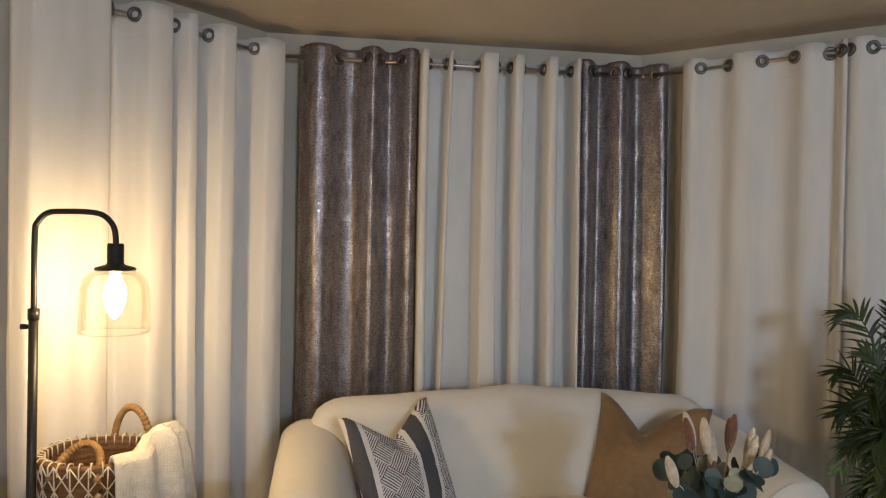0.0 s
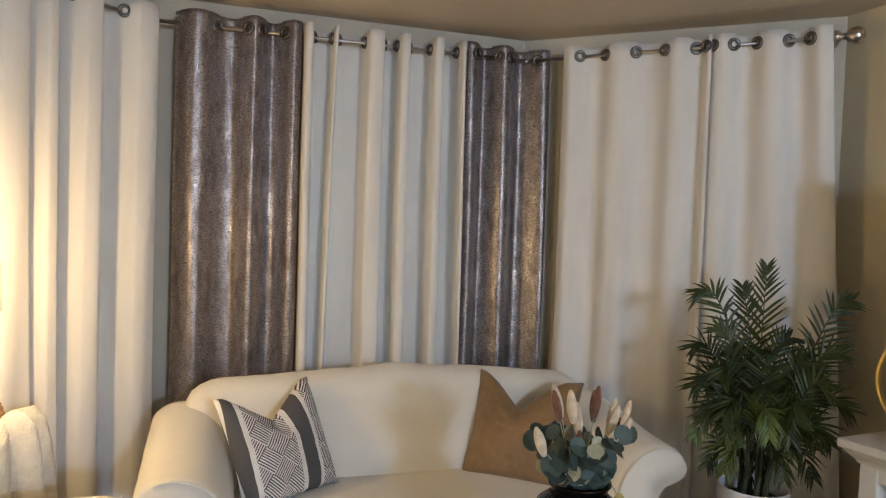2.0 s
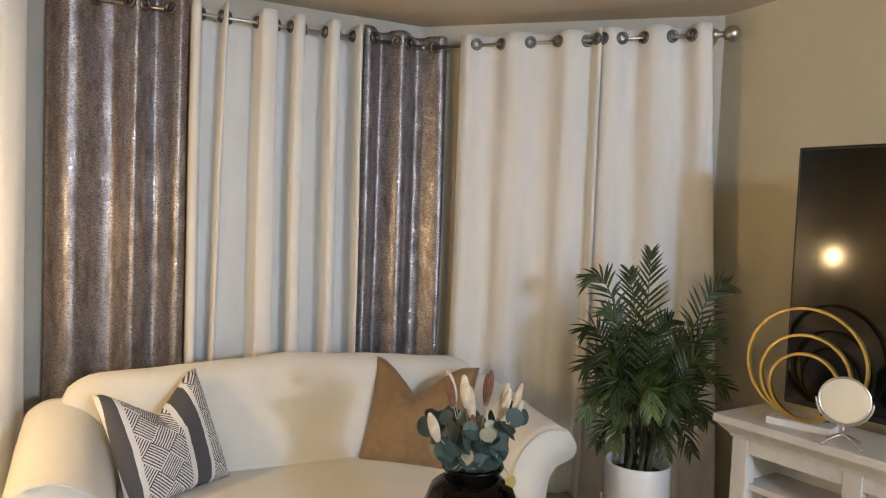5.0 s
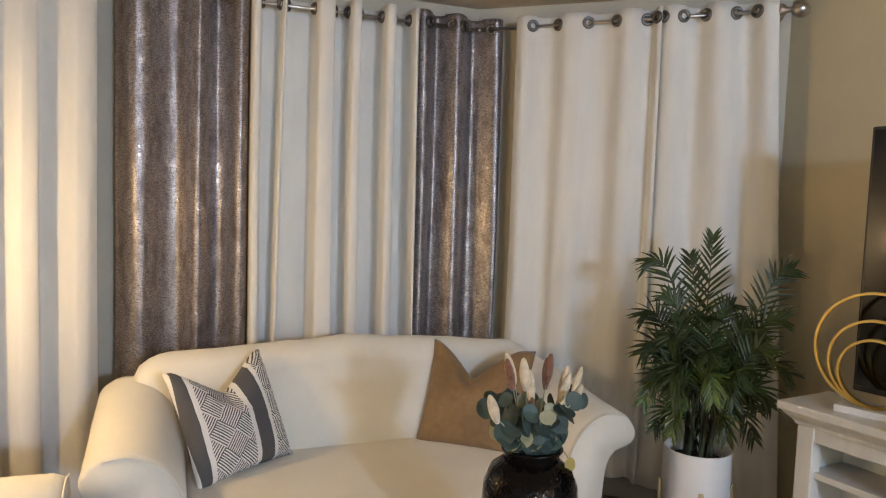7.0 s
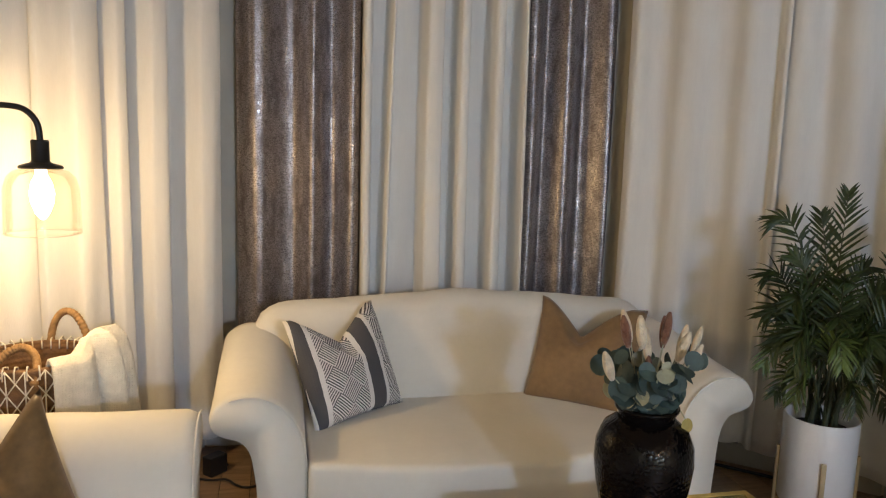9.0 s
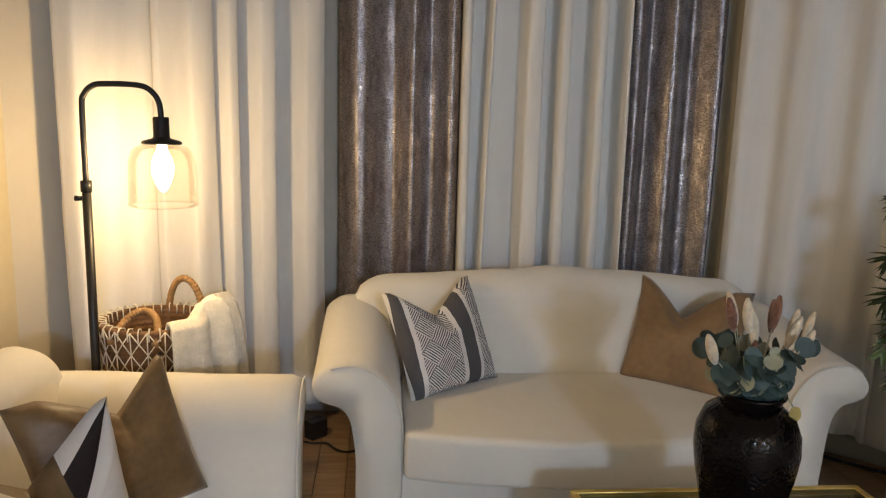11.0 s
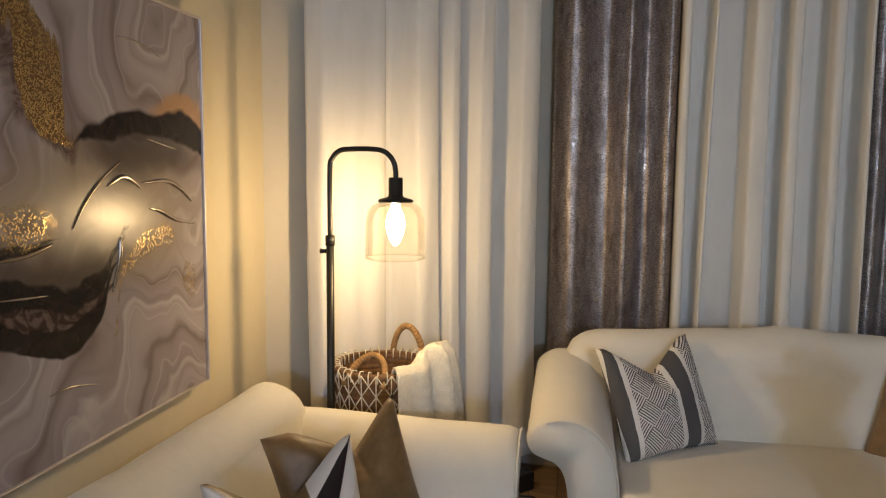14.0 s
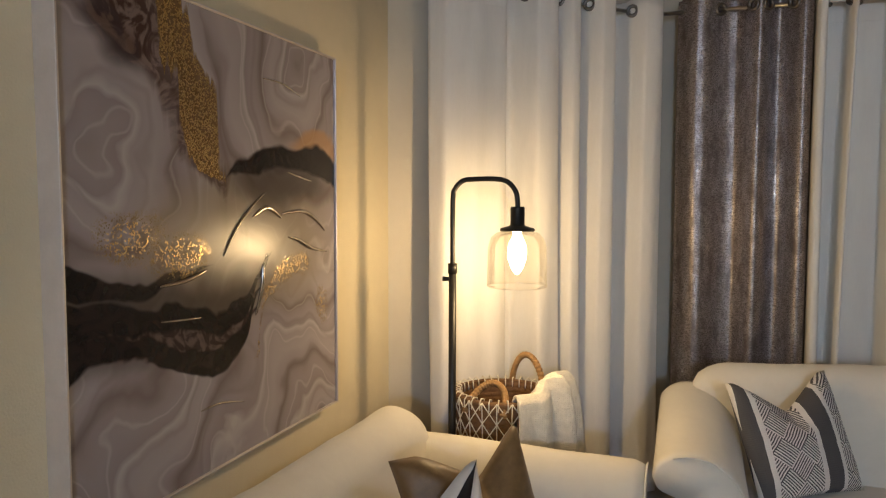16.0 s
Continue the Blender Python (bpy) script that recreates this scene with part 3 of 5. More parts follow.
# ---- cushions ----
def cushion(name, m, size, thick, mat, label, chop=0.10, bend=0.0, n=28, chop_at=0.0, lining=None, curl=1.0, back_at=0.0):
    """A square cushion in its own xz plane, facing -y, with a chopped top edge and pulled corners."""
    bm = bmesh.new()
    grid = {}
    half = size / 2
    for side in (-1, 1):
        for i in range(n + 1):
            for k in range(n + 1):
                u, v = 2 * i / n - 1, 2 * k / n - 1
                rim = max(abs(u), abs(v))
                opened = lining and v == 1 and abs(u) < 1
                if rim == 1 and side == 1 and not opened:
                    grid[side, i, k] = grid[-1, i, k]
                    continue
                f = ((1 - u ** 2) * (1 - v ** 2)) ** 0.42
                pull = 1 - 0.07 * (1 - min(abs(u), abs(v)) ** 2) * (rim ** 3)
                x, z = u * half * pull, v * half * pull
                dent = chop * max(0.0, 1 - abs(u - chop_at) * (0.75 if lining and u < chop_at else 1.15)) ** curl * smooth_step(-0.25, 1.0, v) * (1 - u ** 6)
                if lining and side == 1:
                    dent = chop * 0.60 * max(0.0, 1 - abs(u - back_at) * 1.05) * smooth_step(-0.25, 1.0, v) * (1 - u ** 6)
                z -= dent
                y = side * thick / 2 * f * (1 - 0.55 * max(0.0, 1 - abs(u - chop_at) * 1.6) * smooth_step(0.0, 1.0, v) * min(1, chop * 9))
                y += bend * (v * v) + (0.006 * noise.noise(Vector((u * 2.5, v * 2.5, side + size))) + 0.005 * noise.noise(Vector((u * 3 + v * 6, v * 2.0 - u * 3, side * 3 + size)))) * (1 - rim ** 6)
                if lining:
                    y += side * 0.040 * (1 - u * u) * smooth_step(0.2, 1.0, v)
                grid[side, i, k] = bm.verts.new((x, y, z))
        for i in range(n):
            for k in range(n):
                q = [grid[side, i, k], grid[side, i + 1, k], grid[side, i + 1, k + 1], grid[side, i, k + 1]]
                bm.faces.new(q if side == 1 else q[::-1])
    if lining:
        bm.faces.ensure_lookup_table()
        # the fold between the front and the back edge: brown cloth, then a dark panel with a white border
        cross = [[grid[-1, i, n]] + [bm.verts.new(grid[-1, i, n].co.lerp(grid[1, i, n].co, f) - Vector((0, 0, 0.016 * math.sin(math.pi * f)))) for f in (0.25, 0.5, 0.72)] + [grid[1, i, n]] if 0 < i < n else None for i in range(n + 1)]
        for i in range(n):
            a, b = cross[i], cross[i + 1]
            for k in range(4):
                if a and b:
                    q = [a[k], b[k], b[k + 1], a[k + 1]]
                else:
                    c, tip = (a, grid[-1, n, n]) if a else (b, grid[-1, 0, n])
                    q = [c[k], c[k + 1], tip]
                f = bm.faces.new(q)
                f.material_index = 1 if 2 * i / n - 1 < chop_at else (0 if k == 3 else 2)
    thing = part(name, bm, mat)
    if lining:
        thing.data.materials.append(lining)
        thing.data.materials.append(BROWNBLACK)
    thing.matrix_world = m
    return tagged(thing, label, "cushion")


def node_math(nt, op, a, b=None, c=None):
    n = nt.nodes.new("ShaderNodeMath")
    n.operation = op
    for i, v in enumerate((a, b, c)):
        if v is None:
            continue
        if isinstance(v, (int, float)):
            n.inputs[i].default_value = v
        else:
            nt.links.new(v, n.inputs[i])
    return n.outputs[0]


def striped_cloth():
    """White cotton with charcoal bands and columns of a maze of fine lines."""
    m = weave(material("striped_maze_cotton", (0.74, 0.72, 0.69), 0.85, vary=0.05, scale=8))
    nt = m.node_tree
    b = nt.nodes["Principled BSDF"]
    co = nt.nodes.new("ShaderNodeTexCoord")
    sp = nt.nodes.new("ShaderNodeSeparateXYZ")
    nt.links.new(co.outputs["Object"], sp.inputs[0])
    x, z = sp.outputs[0], sp.outputs[2]

    def between(v, a, c):
        return node_math(nt, "MULTIPLY", node_math(nt, "GREATER_THAN", v, a), node_math(nt, "LESS_THAN", v, c))

    dark = node_math(nt, "ADD", between(x, -0.196, -0.160), between(x, 0.046, 0.110))
    columns = node_math(nt, "ADD", between(x, -0.142, 0.026), between(x, 0.126, 0.192))
    # turned square cells, whose lines run one way or the other
    p, q = node_math(nt, "ADD", x, z), node_math(nt, "SUBTRACT", x, z)
    cell = 0.098
    cp, cq = node_math(nt, "FLOOR", node_math(nt, "DIVIDE", p, cell)), node_math(nt, "FLOOR", node_math(nt, "DIVIDE", q, cell))
    odd = node_math(nt, "MODULO", node_math(nt, "ABSOLUTE", node_math(nt, "ADD", cp, cq)), 2.0)
    mixed = node_math(nt, "ADD", node_math(nt, "MULTIPLY", p, odd), node_math(nt, "MULTIPLY", q, node_math(nt, "SUBTRACT", 1.0, odd)))
    lines = node_math(nt, "GREATER_THAN", node_math(nt, "FRACT", node_math(nt, "MULTIPLY", mixed, 82.0)), 0.52)
    ink = node_math(nt, "MINIMUM", node_math(nt, "ADD", dark, node_math(nt, "MULTIPLY", columns, lines)), 1.0)
    mix = nt.nodes.new("ShaderNodeMix")
    mix.data_type = "RGBA"
    nt.links.new(ink, mix.inputs[0])
    nt.links.new(b.inputs["Base Color"].links[0].from_socket, mix.inputs[6])
    mix.inputs[7].default_value = (0.085, 0.083, 0.088, 1)
    nt.links.new(mix.outputs[2], b.inputs["Base Color"])
    return m


STRIPED = striped_cloth()
cushion("cushion", pose(0.240, 2.625, 0.632, -25, -3, 34), 0.42, 0.15, STRIPED, "white cushion with charcoal stripes and maze pattern on sofa", chop=0.11)
cushion("cushion", pose(1.215, 2.65, 0.63, -26, 2, -36), 0.44, 0.14, VELVET, "tan velvet cushion with a chopped top on sofa", chop=0.14, chop_at=-0.12, curl=1.4)
cushion("cushion", pose(-0.655, 1.735, 0.605, -18, -9, 42), 0.39, 0.16, VELVET_B, "taupe velvet cushion leaning against the sofa arm", chop=0.10, chop_at=0.22, curl=1.2)


def flash_cloth():
    m = weave(material("white_black_cotton", (0.66, 0.62, 0.58), 0.85, vary=0.05, scale=8), 2600, 0.12)
    nt = m.node_tree
    b = nt.nodes["Principled BSDF"]
    co = nt.nodes.new("ShaderNodeTexCoord")
    sp = nt.nodes.new("ShaderNodeSeparateXYZ")
    nt.links.new(co.outputs["Object"], sp.inputs[0])
    x, z = sp.outputs[0], sp.outputs[2]
    slant = node_math(nt, "ADD", z, node_math(nt, "MULTIPLY", x, -0.75))
    line = node_math(nt, "MULTIPLY", node_math(nt, "GREATER_THAN", slant, -0.205), node_math(nt, "LESS_THAN", slant, -0.190))
    mix2 = nt.nodes.new("ShaderNodeMix")
    mix2.data_type = "RGBA"
    nt.links.new(line, mix2.inputs[0])
    nt.links.new(b.inputs["Base Color"].links[0].from_socket, mix2.inputs[6])
    mix2.inputs[7].default_value = (0.22, 0.19, 0.17, 1)
    nt.links.new(mix2.outputs[2], b.inputs["Base Color"])
    return m


cushion("cushion", pose(-0.682, 1.428, 0.614, -14, -4, 50), 0.375, 0.13, flash_cloth(), "white cushion with a dark brown panel on sofa", chop=0.20, chop_at=0.33, lining=VELVET_B, back_at=0.0)


# ---- painting ----
PX, PY0, PY1, PZ0, PZ1 = -1.20, 0.93, 2.003, 0.785, 1.895


def node_curve(nt, x, points):
    """A smooth function of x, in 0..1, through points."""
    n = nt.nodes.new("ShaderNodeFloatCurve")
    c = n.mapping.curves[0]
    c.points[0].location, c.points[1].location = points[0], points[-1]
    for p in points[1:-1]:
        c.points.new(*p)
    n.mapping.update()
    nt.links.new(x, n.inputs["Value"])
    return n.outputs[0]


def node_step(nt, v, a, b):
    n = nt.nodes.new("ShaderNodeMapRange")
    n.interpolation_type = "SMOOTHSTEP"
    n.inputs[1].default_value, n.inputs[2].default_value = a, b
    nt.links.new(v, n.inputs[0])
    return n.outputs[0]


def node_mix(nt, f, a, b):
    n = nt.nodes.new("ShaderNodeMix")
    n.data_type = "RGBA"
    nt.links.new(f, n.inputs[0])
    for i, v in ((6, a), (7, b)):
        if isinstance(v, tuple):
            n.inputs[i].default_value = (*v, 1)
        else:
            nt.links.new(v, n.inputs[i])
    return n.outputs[2]


def node_noise(nt, vec, scale, detail=3.0, distortion=0.0):
    n = nt.nodes.new("ShaderNodeTexNoise")
    n.inputs["Scale"].default_value, n.inputs["Detail"].default_value, n.inputs["Distortion"].default_value = scale, detail, distortion
    nt.links.new(vec, n.inputs["Vector"])
    return n.outputs["Fac"]


def marble_paint(half_w, half_h):
    """Poured paint: mauve swirls, black waves, brown and gold glitter."""
    m = bpy.data.materials.new("poured_paint")
    m.use_nodes = True
    nt = m.node_tree
    b = nt.nodes["Principled BSDF"]
    co = nt.nodes.new("ShaderNodeTexCoord").outputs["Object"]
    sp = nt.nodes.new("ShaderNodeSeparateXYZ")
    nt.links.new(co, sp.inputs[0])
    M = lambda op, x, y=None, z=None: node_math(nt, op, x, y, z)
    n1, n2 = node_noise(nt, co, 3.2, 2, 0.6), node_noise(nt, co, 8.0, 1.5, 0.6)
    sh = nt.nodes.new("ShaderNodeVectorMath")
    sh.inputs[1].default_value = (3.1, 7.7, 1.9)
    nt.links.new(co, sh.inputs[0])
    n3 = node_noise(nt, sh.outputs[0], 3.6, 3, 0.8)
    u0 = M("DIVIDE", M("ADD", sp.outputs[1], half_w), 2 * half_w)
    v0 = M("DIVIDE", M("ADD", sp.outputs[2], half_h), 2 * half_h)
    u = M("ADD", M("ADD", u0, M("MULTIPLY", M("SUBTRACT", n1, 0.5), 0.10)), M("MULTIPLY", M("SUBTRACT", n2, 0.5), 0.035))
    v = M("ADD", M("ADD", v0, M("MULTIPLY", M("SUBTRACT", n3, 0.5), 0.09)), M("MULTIPLY", M("SUBTRACT", n2, 0.5), 0.04))

    def band(x, y, centre, width, soft):
        off = M("ABSOLUTE", M("SUBTRACT", y, node_curve(nt, x, centre)))
        return node_step(nt, M("SUBTRACT", node_curve(nt, x, width), off), -soft * 0.2, soft * 0.45)

    def blob(cx, cy, rx, ry, soft=0.5):
        d = M("ADD", M("POWER", M("DIVIDE", M("SUBTRACT", u, cx), rx), 2.0), M("POWER", M("DIVIDE", M("SUBTRACT", v, cy), ry), 2.0))
        return node_step(nt, d, 1.0 + soft, 1.0 - soft)

    # swirls: rings round two eyes, bent by slow noise
    slow = node_noise(nt, co, 1.9, 1.5, 1.2)
    eye1 = M("POWER", M("ADD", M("POWER", M("SUBTRACT", u, 0.05), 2.0), M("POWER", M("MULTIPLY", M("SUBTRACT", v, 0.69), 0.8), 2.0)), 0.5)
    eye2 = M("POWER", M("ADD", M("POWER", M("SUBTRACT", u, 0.80), 2.0), M("POWER", M("SUBTRACT", v, 0.97), 2.0)), 0.5)
    near = M("MINIMUM", eye1, eye2)
    wave = M("FRACT", M("ADD", M("ADD", M("MULTIPLY", slow, 1.7), M("MULTIPLY", near, 4.8)), M("MULTIPLY", n2, 0.2)))
    ramp = nt.nodes.new("ShaderNodeValToRGB")
    e = ramp.color_ramp.elements
    e[0].position, e[0].color = 0.0, (0.27, 0.235, 0.24, 1)
    e[1].position, e[1].color = 1.0, (0.27, 0.235, 0.24, 1)
    for p, c in ((0.14, (0.295, 0.26, 0.27, 1)), (0.30, (0.265, 0.23, 0.24, 1)), (0.36, (0.41, 0.375, 0.38, 1)), (0.45, (0.32, 0.285, 0.295, 1)), (0.66, (0.35, 0.315, 0.325, 1)), (0.80, (0.295, 0.26, 0.27, 1)), (0.90, (0.19, 0.15, 0.15, 1))):
        k = e.new(p)
        k.color = c
    nt.links.new(wave, ramp.inputs[0])
    # thin pale and dark veins between the swirls
    vein = M("ABSOLUTE", M("SUBTRACT", M("FRACT", M("ADD", M("MULTIPLY", slow, 4.0), M("ADD", M("MULTIPLY", near, 7.0), M("MULTIPLY", n2, 0.5)))), 0.5))
    col = node_mix(nt, M("MULTIPLY", node_step(nt, vein, 0.05, 0.0), 0.32), ramp.outputs[0], (0.50, 0.46, 0.455))
    col = node_mix(nt, M("MULTIPLY", node_step(nt, vein, 0.38, 0.5), 0.28), col, (0.19, 0.155, 0.155))
    col = node_mix(nt, M("MULTIPLY", blob(0.56, 0.49, 0.34, 0.16, 0.8), 0.8), col, (0.27, 0.215, 0.15))
    col = node_mix(nt, M("MULTIPLY", blob(0.92, 0.74, 0.14, 0.035, 0.7), 0.8), col, (0.42, 0.24, 0.11))
    # the dark waves
    pool = M("MULTIPLY", band(u, v, [(0.0, 0.37), (0.25, 0.36), (0.45, 0.35), (0.6, 0.40), (1.0, 0.40)], [(0.0, 0.10), (0.3, 0.085), (0.5, 0.07), (0.6, 0.02), (0.64, 0.0), (1.0, 0.0)], 0.12), 0.85)
    dark1 = band(u, v, [(0.0, 0.385), (0.15, 0.375), (0.36, 0.345), (0.5, 0.335), (0.57, 0.375), (0.62, 0.45), (1.0, 0.45)], [(0.0, 0.036), (0.2, 0.024), (0.42, 0.026), (0.52, 0.027), (0.6, 0.015), (0.65, 0.0), (1.0, 0.0)], 0.014)
    dark0 = band(u, v, [(0.0, 0.315), (0.16, 0.325), (0.24, 0.30), (0.34, 0.25), (0.45, 0.245), (0.54, 0.29), (0.60, 0.38), (1.0, 0.4)], [(0.0, 0.042), (0.16, 0.024), (0.26, 0.028), (0.38, 0.036), (0.5, 0.030), (0.58, 0.014), (0.62, 0.0), (1.0, 0.0)], 0.014)
    foam = band(u, v, [(0.0, 0.345), (0.2, 0.335), (0.36, 0.295), (0.48, 0.29), (0.56, 0.33), (1.0, 0.4)], [(0.0, 0.04), (0.3, 0.045), (0.5, 0.04), (0.58, 0.01), (0.62, 0.0), (1.0, 0.0)], 0.02)
    dark2 = band(u, v, [(0.0, 0.455), (0.12, 0.425), (0.25, 0.425), (0.4, 0.445), (1.0, 0.45)], [(0.0, 0.030), (0.16, 0.016), (0.30, 0.012), (0.38, 0.006), (0.42, 0.0), (1.0, 0.0)], 0.012)
    dark3 = band(u, v, [(0.0, 0.60), (0.42, 0.62), (0.52, 0.665), (0.66, 0.70), (0.82, 0.695), (1.0, 0.685)], [(0.0, 0.0), (0.43, 0.0), (0.5, 0.016), (0.64, 0.034), (0.8, 0.036), (1.0, 0.036)], 0.022)
    smoke = M("MULTIPLY", blob(0.74, 0.635, 0.24, 0.065, 0.8), 0.85)
    streak = node_step(nt, node_noise(nt, co, 14, 5, 2.5), 0.42, 0.62)
    ink = node_mix(nt, M("MULTIPLY", streak, 0.2), (0.008, 0.006, 0.006), (0.08, 0.05, 0.042))
    col = node_mix(nt, smoke, col, (0.040, 0.030, 0.027))
    col = node_mix(nt, pool, col, (0.055, 0.040, 0.028))
    col = node_mix(nt, foam, col, node_mix(nt, streak, (0.035, 0.022, 0.02), (0.12, 0.085, 0.075)))
    for d in (dark0, dark1, dark2, dark3):
        col = node_mix(nt, d, col, ink)
    # brown flow and gold glitter
    drips = nt.nodes.new("ShaderNodeMapping")
    drips.inputs["Scale"].default_value = (1, 26, 2.2)
    nt.links.new(co, drips.inputs["Vector"])
    ragged = M("ADD", u, M("MULTIPLY", M("SUBTRACT", node_noise(nt, drips.outputs[0], 1.0, 4, 0.3), 0.5), 0.11))
    flow = band(v, ragged, [(0.0, 0.45), (0.62, 0.45), (0.655, 0.41), (0.71, 0.385), (0.83, 0.345), (1.0, 0.285)], [(0.0, 0.0), (0.62, 0.0), (0.655, 0.035), (0.71, 0.062), (0.83, 0.058), (1.0, 0.050)], 0.018)
    flow2 = band(v, u, [(0.0, 0.40), (0.72, 0.405), (0.8, 0.375), (0.9, 0.36), (1.0, 0.35)], [(0.0, 0.0), (0.72, 0.0), (0.76, 0.03), (0.86, 0.014), (0.92, 0.0), (1.0, 0.0)], 0.01)
    flow = M("MAXIMUM", flow, flow2)
    plum = blob(0.17, 0.93, 0.085, 0.085, 0.6)
    spray = M("MAXIMUM", M("MAXIMUM", blob(0.17, 0.53, 0.09, 0.045, 0.8), blob(0.31, 0.475, 0.09, 0.045, 0.8)), M("MAXIMUM", blob(0.905, 0.31, 0.035, 0.05, 0.8), band(u, v, [(0.0, 0.2), (0.58, 0.22), (0.62, 0.35), (0.67, 0.40), (0.74, 0.425), (0.82, 0.43), (1.0, 0.43)], [(0.0, 0.0), (0.57, 0.0), (0.60, 0.02), (0.75, 0.026), (0.82, 0.02), (0.84, 0.0), (1.0, 0.0)], 0.02)))
    grain = nt.nodes.new("ShaderNodeTexVoronoi")
    grain.inputs["Scale"].default_value = 300
    nt.links.new(co, grain.inputs["Vector"])
    bits = nt.nodes.new("ShaderNodeSeparateColor")
    nt.links.new(grain.outputs["Color"], bits.inputs[0])
    some = M("GREATER_THAN", bits.outputs[0], 0.80)
    col = node_mix(nt, M("MULTIPLY", spray, M("MULTIPLY", streak, 0.55)), col, (0.15, 0.095, 0.045))
    col = node_mix(nt, M("MULTIPLY", plum, 0.92), col, node_mix(nt, streak, (0.035, 0.02, 0.018), (0.11, 0.065, 0.05)))
    edge = band(v, ragged, [(0.0, 0.45), (0.58, 0.46), (0.68, 0.385), (0.76, 0.345), (0.88, 0.275), (1.0, 0.21)], [(0.0, 0.0), (0.57, 0.0), (0.62, 0.03), (0.70, 0.075), (0.80, 0.085), (0.90, 0.085), (1.0, 0.12)], 0.06)
    col = node_mix(nt, M("MULTIPLY", edge, 0.8), col, node_mix(nt, streak, (0.06, 0.032, 0.024), (0.20, 0.145, 0.125)))
    col = node_mix(nt, M("MULTIPLY", flow, 0.9), col, (0.15, 0.085, 0.028))
    glitter = M("MULTIPLY", M("MAXIMUM", M("MULTIPLY", spray, some), M("MULTIPLY", flow, M("GREATER_THAN", bits.outputs[0], 0.58))), 1.0)
    col = node_mix(nt, glitter, col, (0.58, 0.40, 0.16))
    nt.links.new(col, b.inputs["Base Color"])
    nt.links.new(M("MULTIPLY", glitter, 0.9), b.inputs["Metallic"])
    nt.links.new(M("ADD", 0.18, M("MULTIPLY", n2, 0.09)), b.inputs["Roughness"])
    b.inputs["Specular IOR Level"].default_value = 0.2
    bp = nt.nodes.new("ShaderNodeBump")
    bp.inputs["Strength"].default_value, bp.inputs["Distance"].default_value = 0.5, 0.004
    nt.links.new(M("ADD", M("MULTIPLY", M("MULTIPLY", glitter, bits.outputs[1]), 1.4), M("MULTIPLY", node_noise(nt, co, 330, 2), 0.12)), bp.inputs["Height"])
    nt.links.new(bp.outputs[0], b.inputs["Normal"])
    return m


painting = tagged(empty("painting", (PX, (PY0 + PY1) / 2, (PZ0 + PZ1) / 2)), "large abstract poured painting in mauve, black and gold", "painting")
hw, hh = (PY1 - PY0) / 2, (PZ1 - PZ0) / 2
bm = bmesh.new()
bmesh.ops.create_grid(bm, x_segments=2, y_segments=2, size=1, matrix=Matrix(((0, 0, 1, -0.004), (hw - 0.004, 0, 0, 0), (0, hh - 0.004, 0, 0), (0, 0, 0, 1))))
part("canvas", bm, marble_paint(hw, hh), painting)
for nm, a in (("frame_side", (-0.05, 0.004, -hw, -hw + 0.006, -hh, hh)), ("frame_side", (-0.05, 0.004, hw - 0.006, hw, -hh, hh)), ("frame_rail", (-0.05, 0.004, -hw + 0.006, hw - 0.006, hh - 0.006, hh)), ("frame_rail", (-0.05, 0.004, -hw + 0.006, hw - 0.006, -hh, -hh + 0.006))):
    part(nm, box(*a, bevel=0.002), CHAMPAGNE, painting, "thin champagne metal frame", smooth=False)

STROKE = material("dark_silver_paint", (0.34, 0.30, 0.26), 0.2, metal=0.95, vary=0.3, scale=20)
for line, w in (([(0.45, 0.47), (0.49, 0.52), (0.55, 0.57), (0.62, 0.61)], 0.004), ([(0.57, 0.555), (0.62, 0.575), (0.655, 0.57), (0.695, 0.55)], 0.007), ([(0.70, 0.56), (0.80, 0.565), (0.87, 0.545), (0.93, 0.51)], 0.006), ([(0.73, 0.50), (0.78, 0.49), (0.85, 0.465), (0.94, 0.45)], 0.006),
                ([(0.73, 0.665), (0.79, 0.655), (0.86, 0.645)], 0.003), ([(0.61, 0.44), (0.605, 0.39), (0.575, 0.32)], 0.007), ([(0.24, 0.425), (0.32, 0.43), (0.39, 0.445)], 0.006), ([(0.24, 0.355), (0.3, 0.35), (0.37, 0.345)], 0.003), ([(0.62, 0.885), (0.71, 0.885), (0.80, 0.865)], 0.0025), ([(0.36, 0.145), (0.43, 0.145), (0.52, 0.125)], 0.0025)):
    pts = curve([(-0.003, (2 * a - 1) * hw, (2 * c - 1) * hh) for a, c in line], 7)
    n = len(pts)
    part("paint_stroke", tube(pts, [w * (0.25 + 0.75 * math.sin(math.pi * (i + 0.5) / n)) for i in range(n)], 6), STROKE, painting, "raised dark metallic stroke")

# ---- floor lamp ----
lamp = tagged(empty("floor_lamp", (-0.902, 2.30, 0)), "black metal floor lamp with clear glass shade, lit", "floor lamp")
part("base", lathe([(0, 0), (0.075, 0), (0.08, 0.008), (0.075, 0.018), (0.02, 0.024), (0.016, 0.04), (0, 0.04)], 40), BLACKMETAL, lamp)
part("pole", tube([(0, 0, 0.03), (0, 0, 1.215)], 0.0135, 16), BLACKMETAL, lamp)
arc = [(0, 0, 1.20), (0, 0, 1.44), (0.008, 0, 1.485), (0.035, 0, 1.512), (0.075, 0, 1.518), (0.155, 0, 1.518), (0.195, 0, 1.508), (0.222, 0, 1.478), (0.23, 0, 1.44), (0.23, 0, 1.40)]
part("arm", tube(curve(arc, 5), 0.0088, 12), BLACKMETAL, lamp)
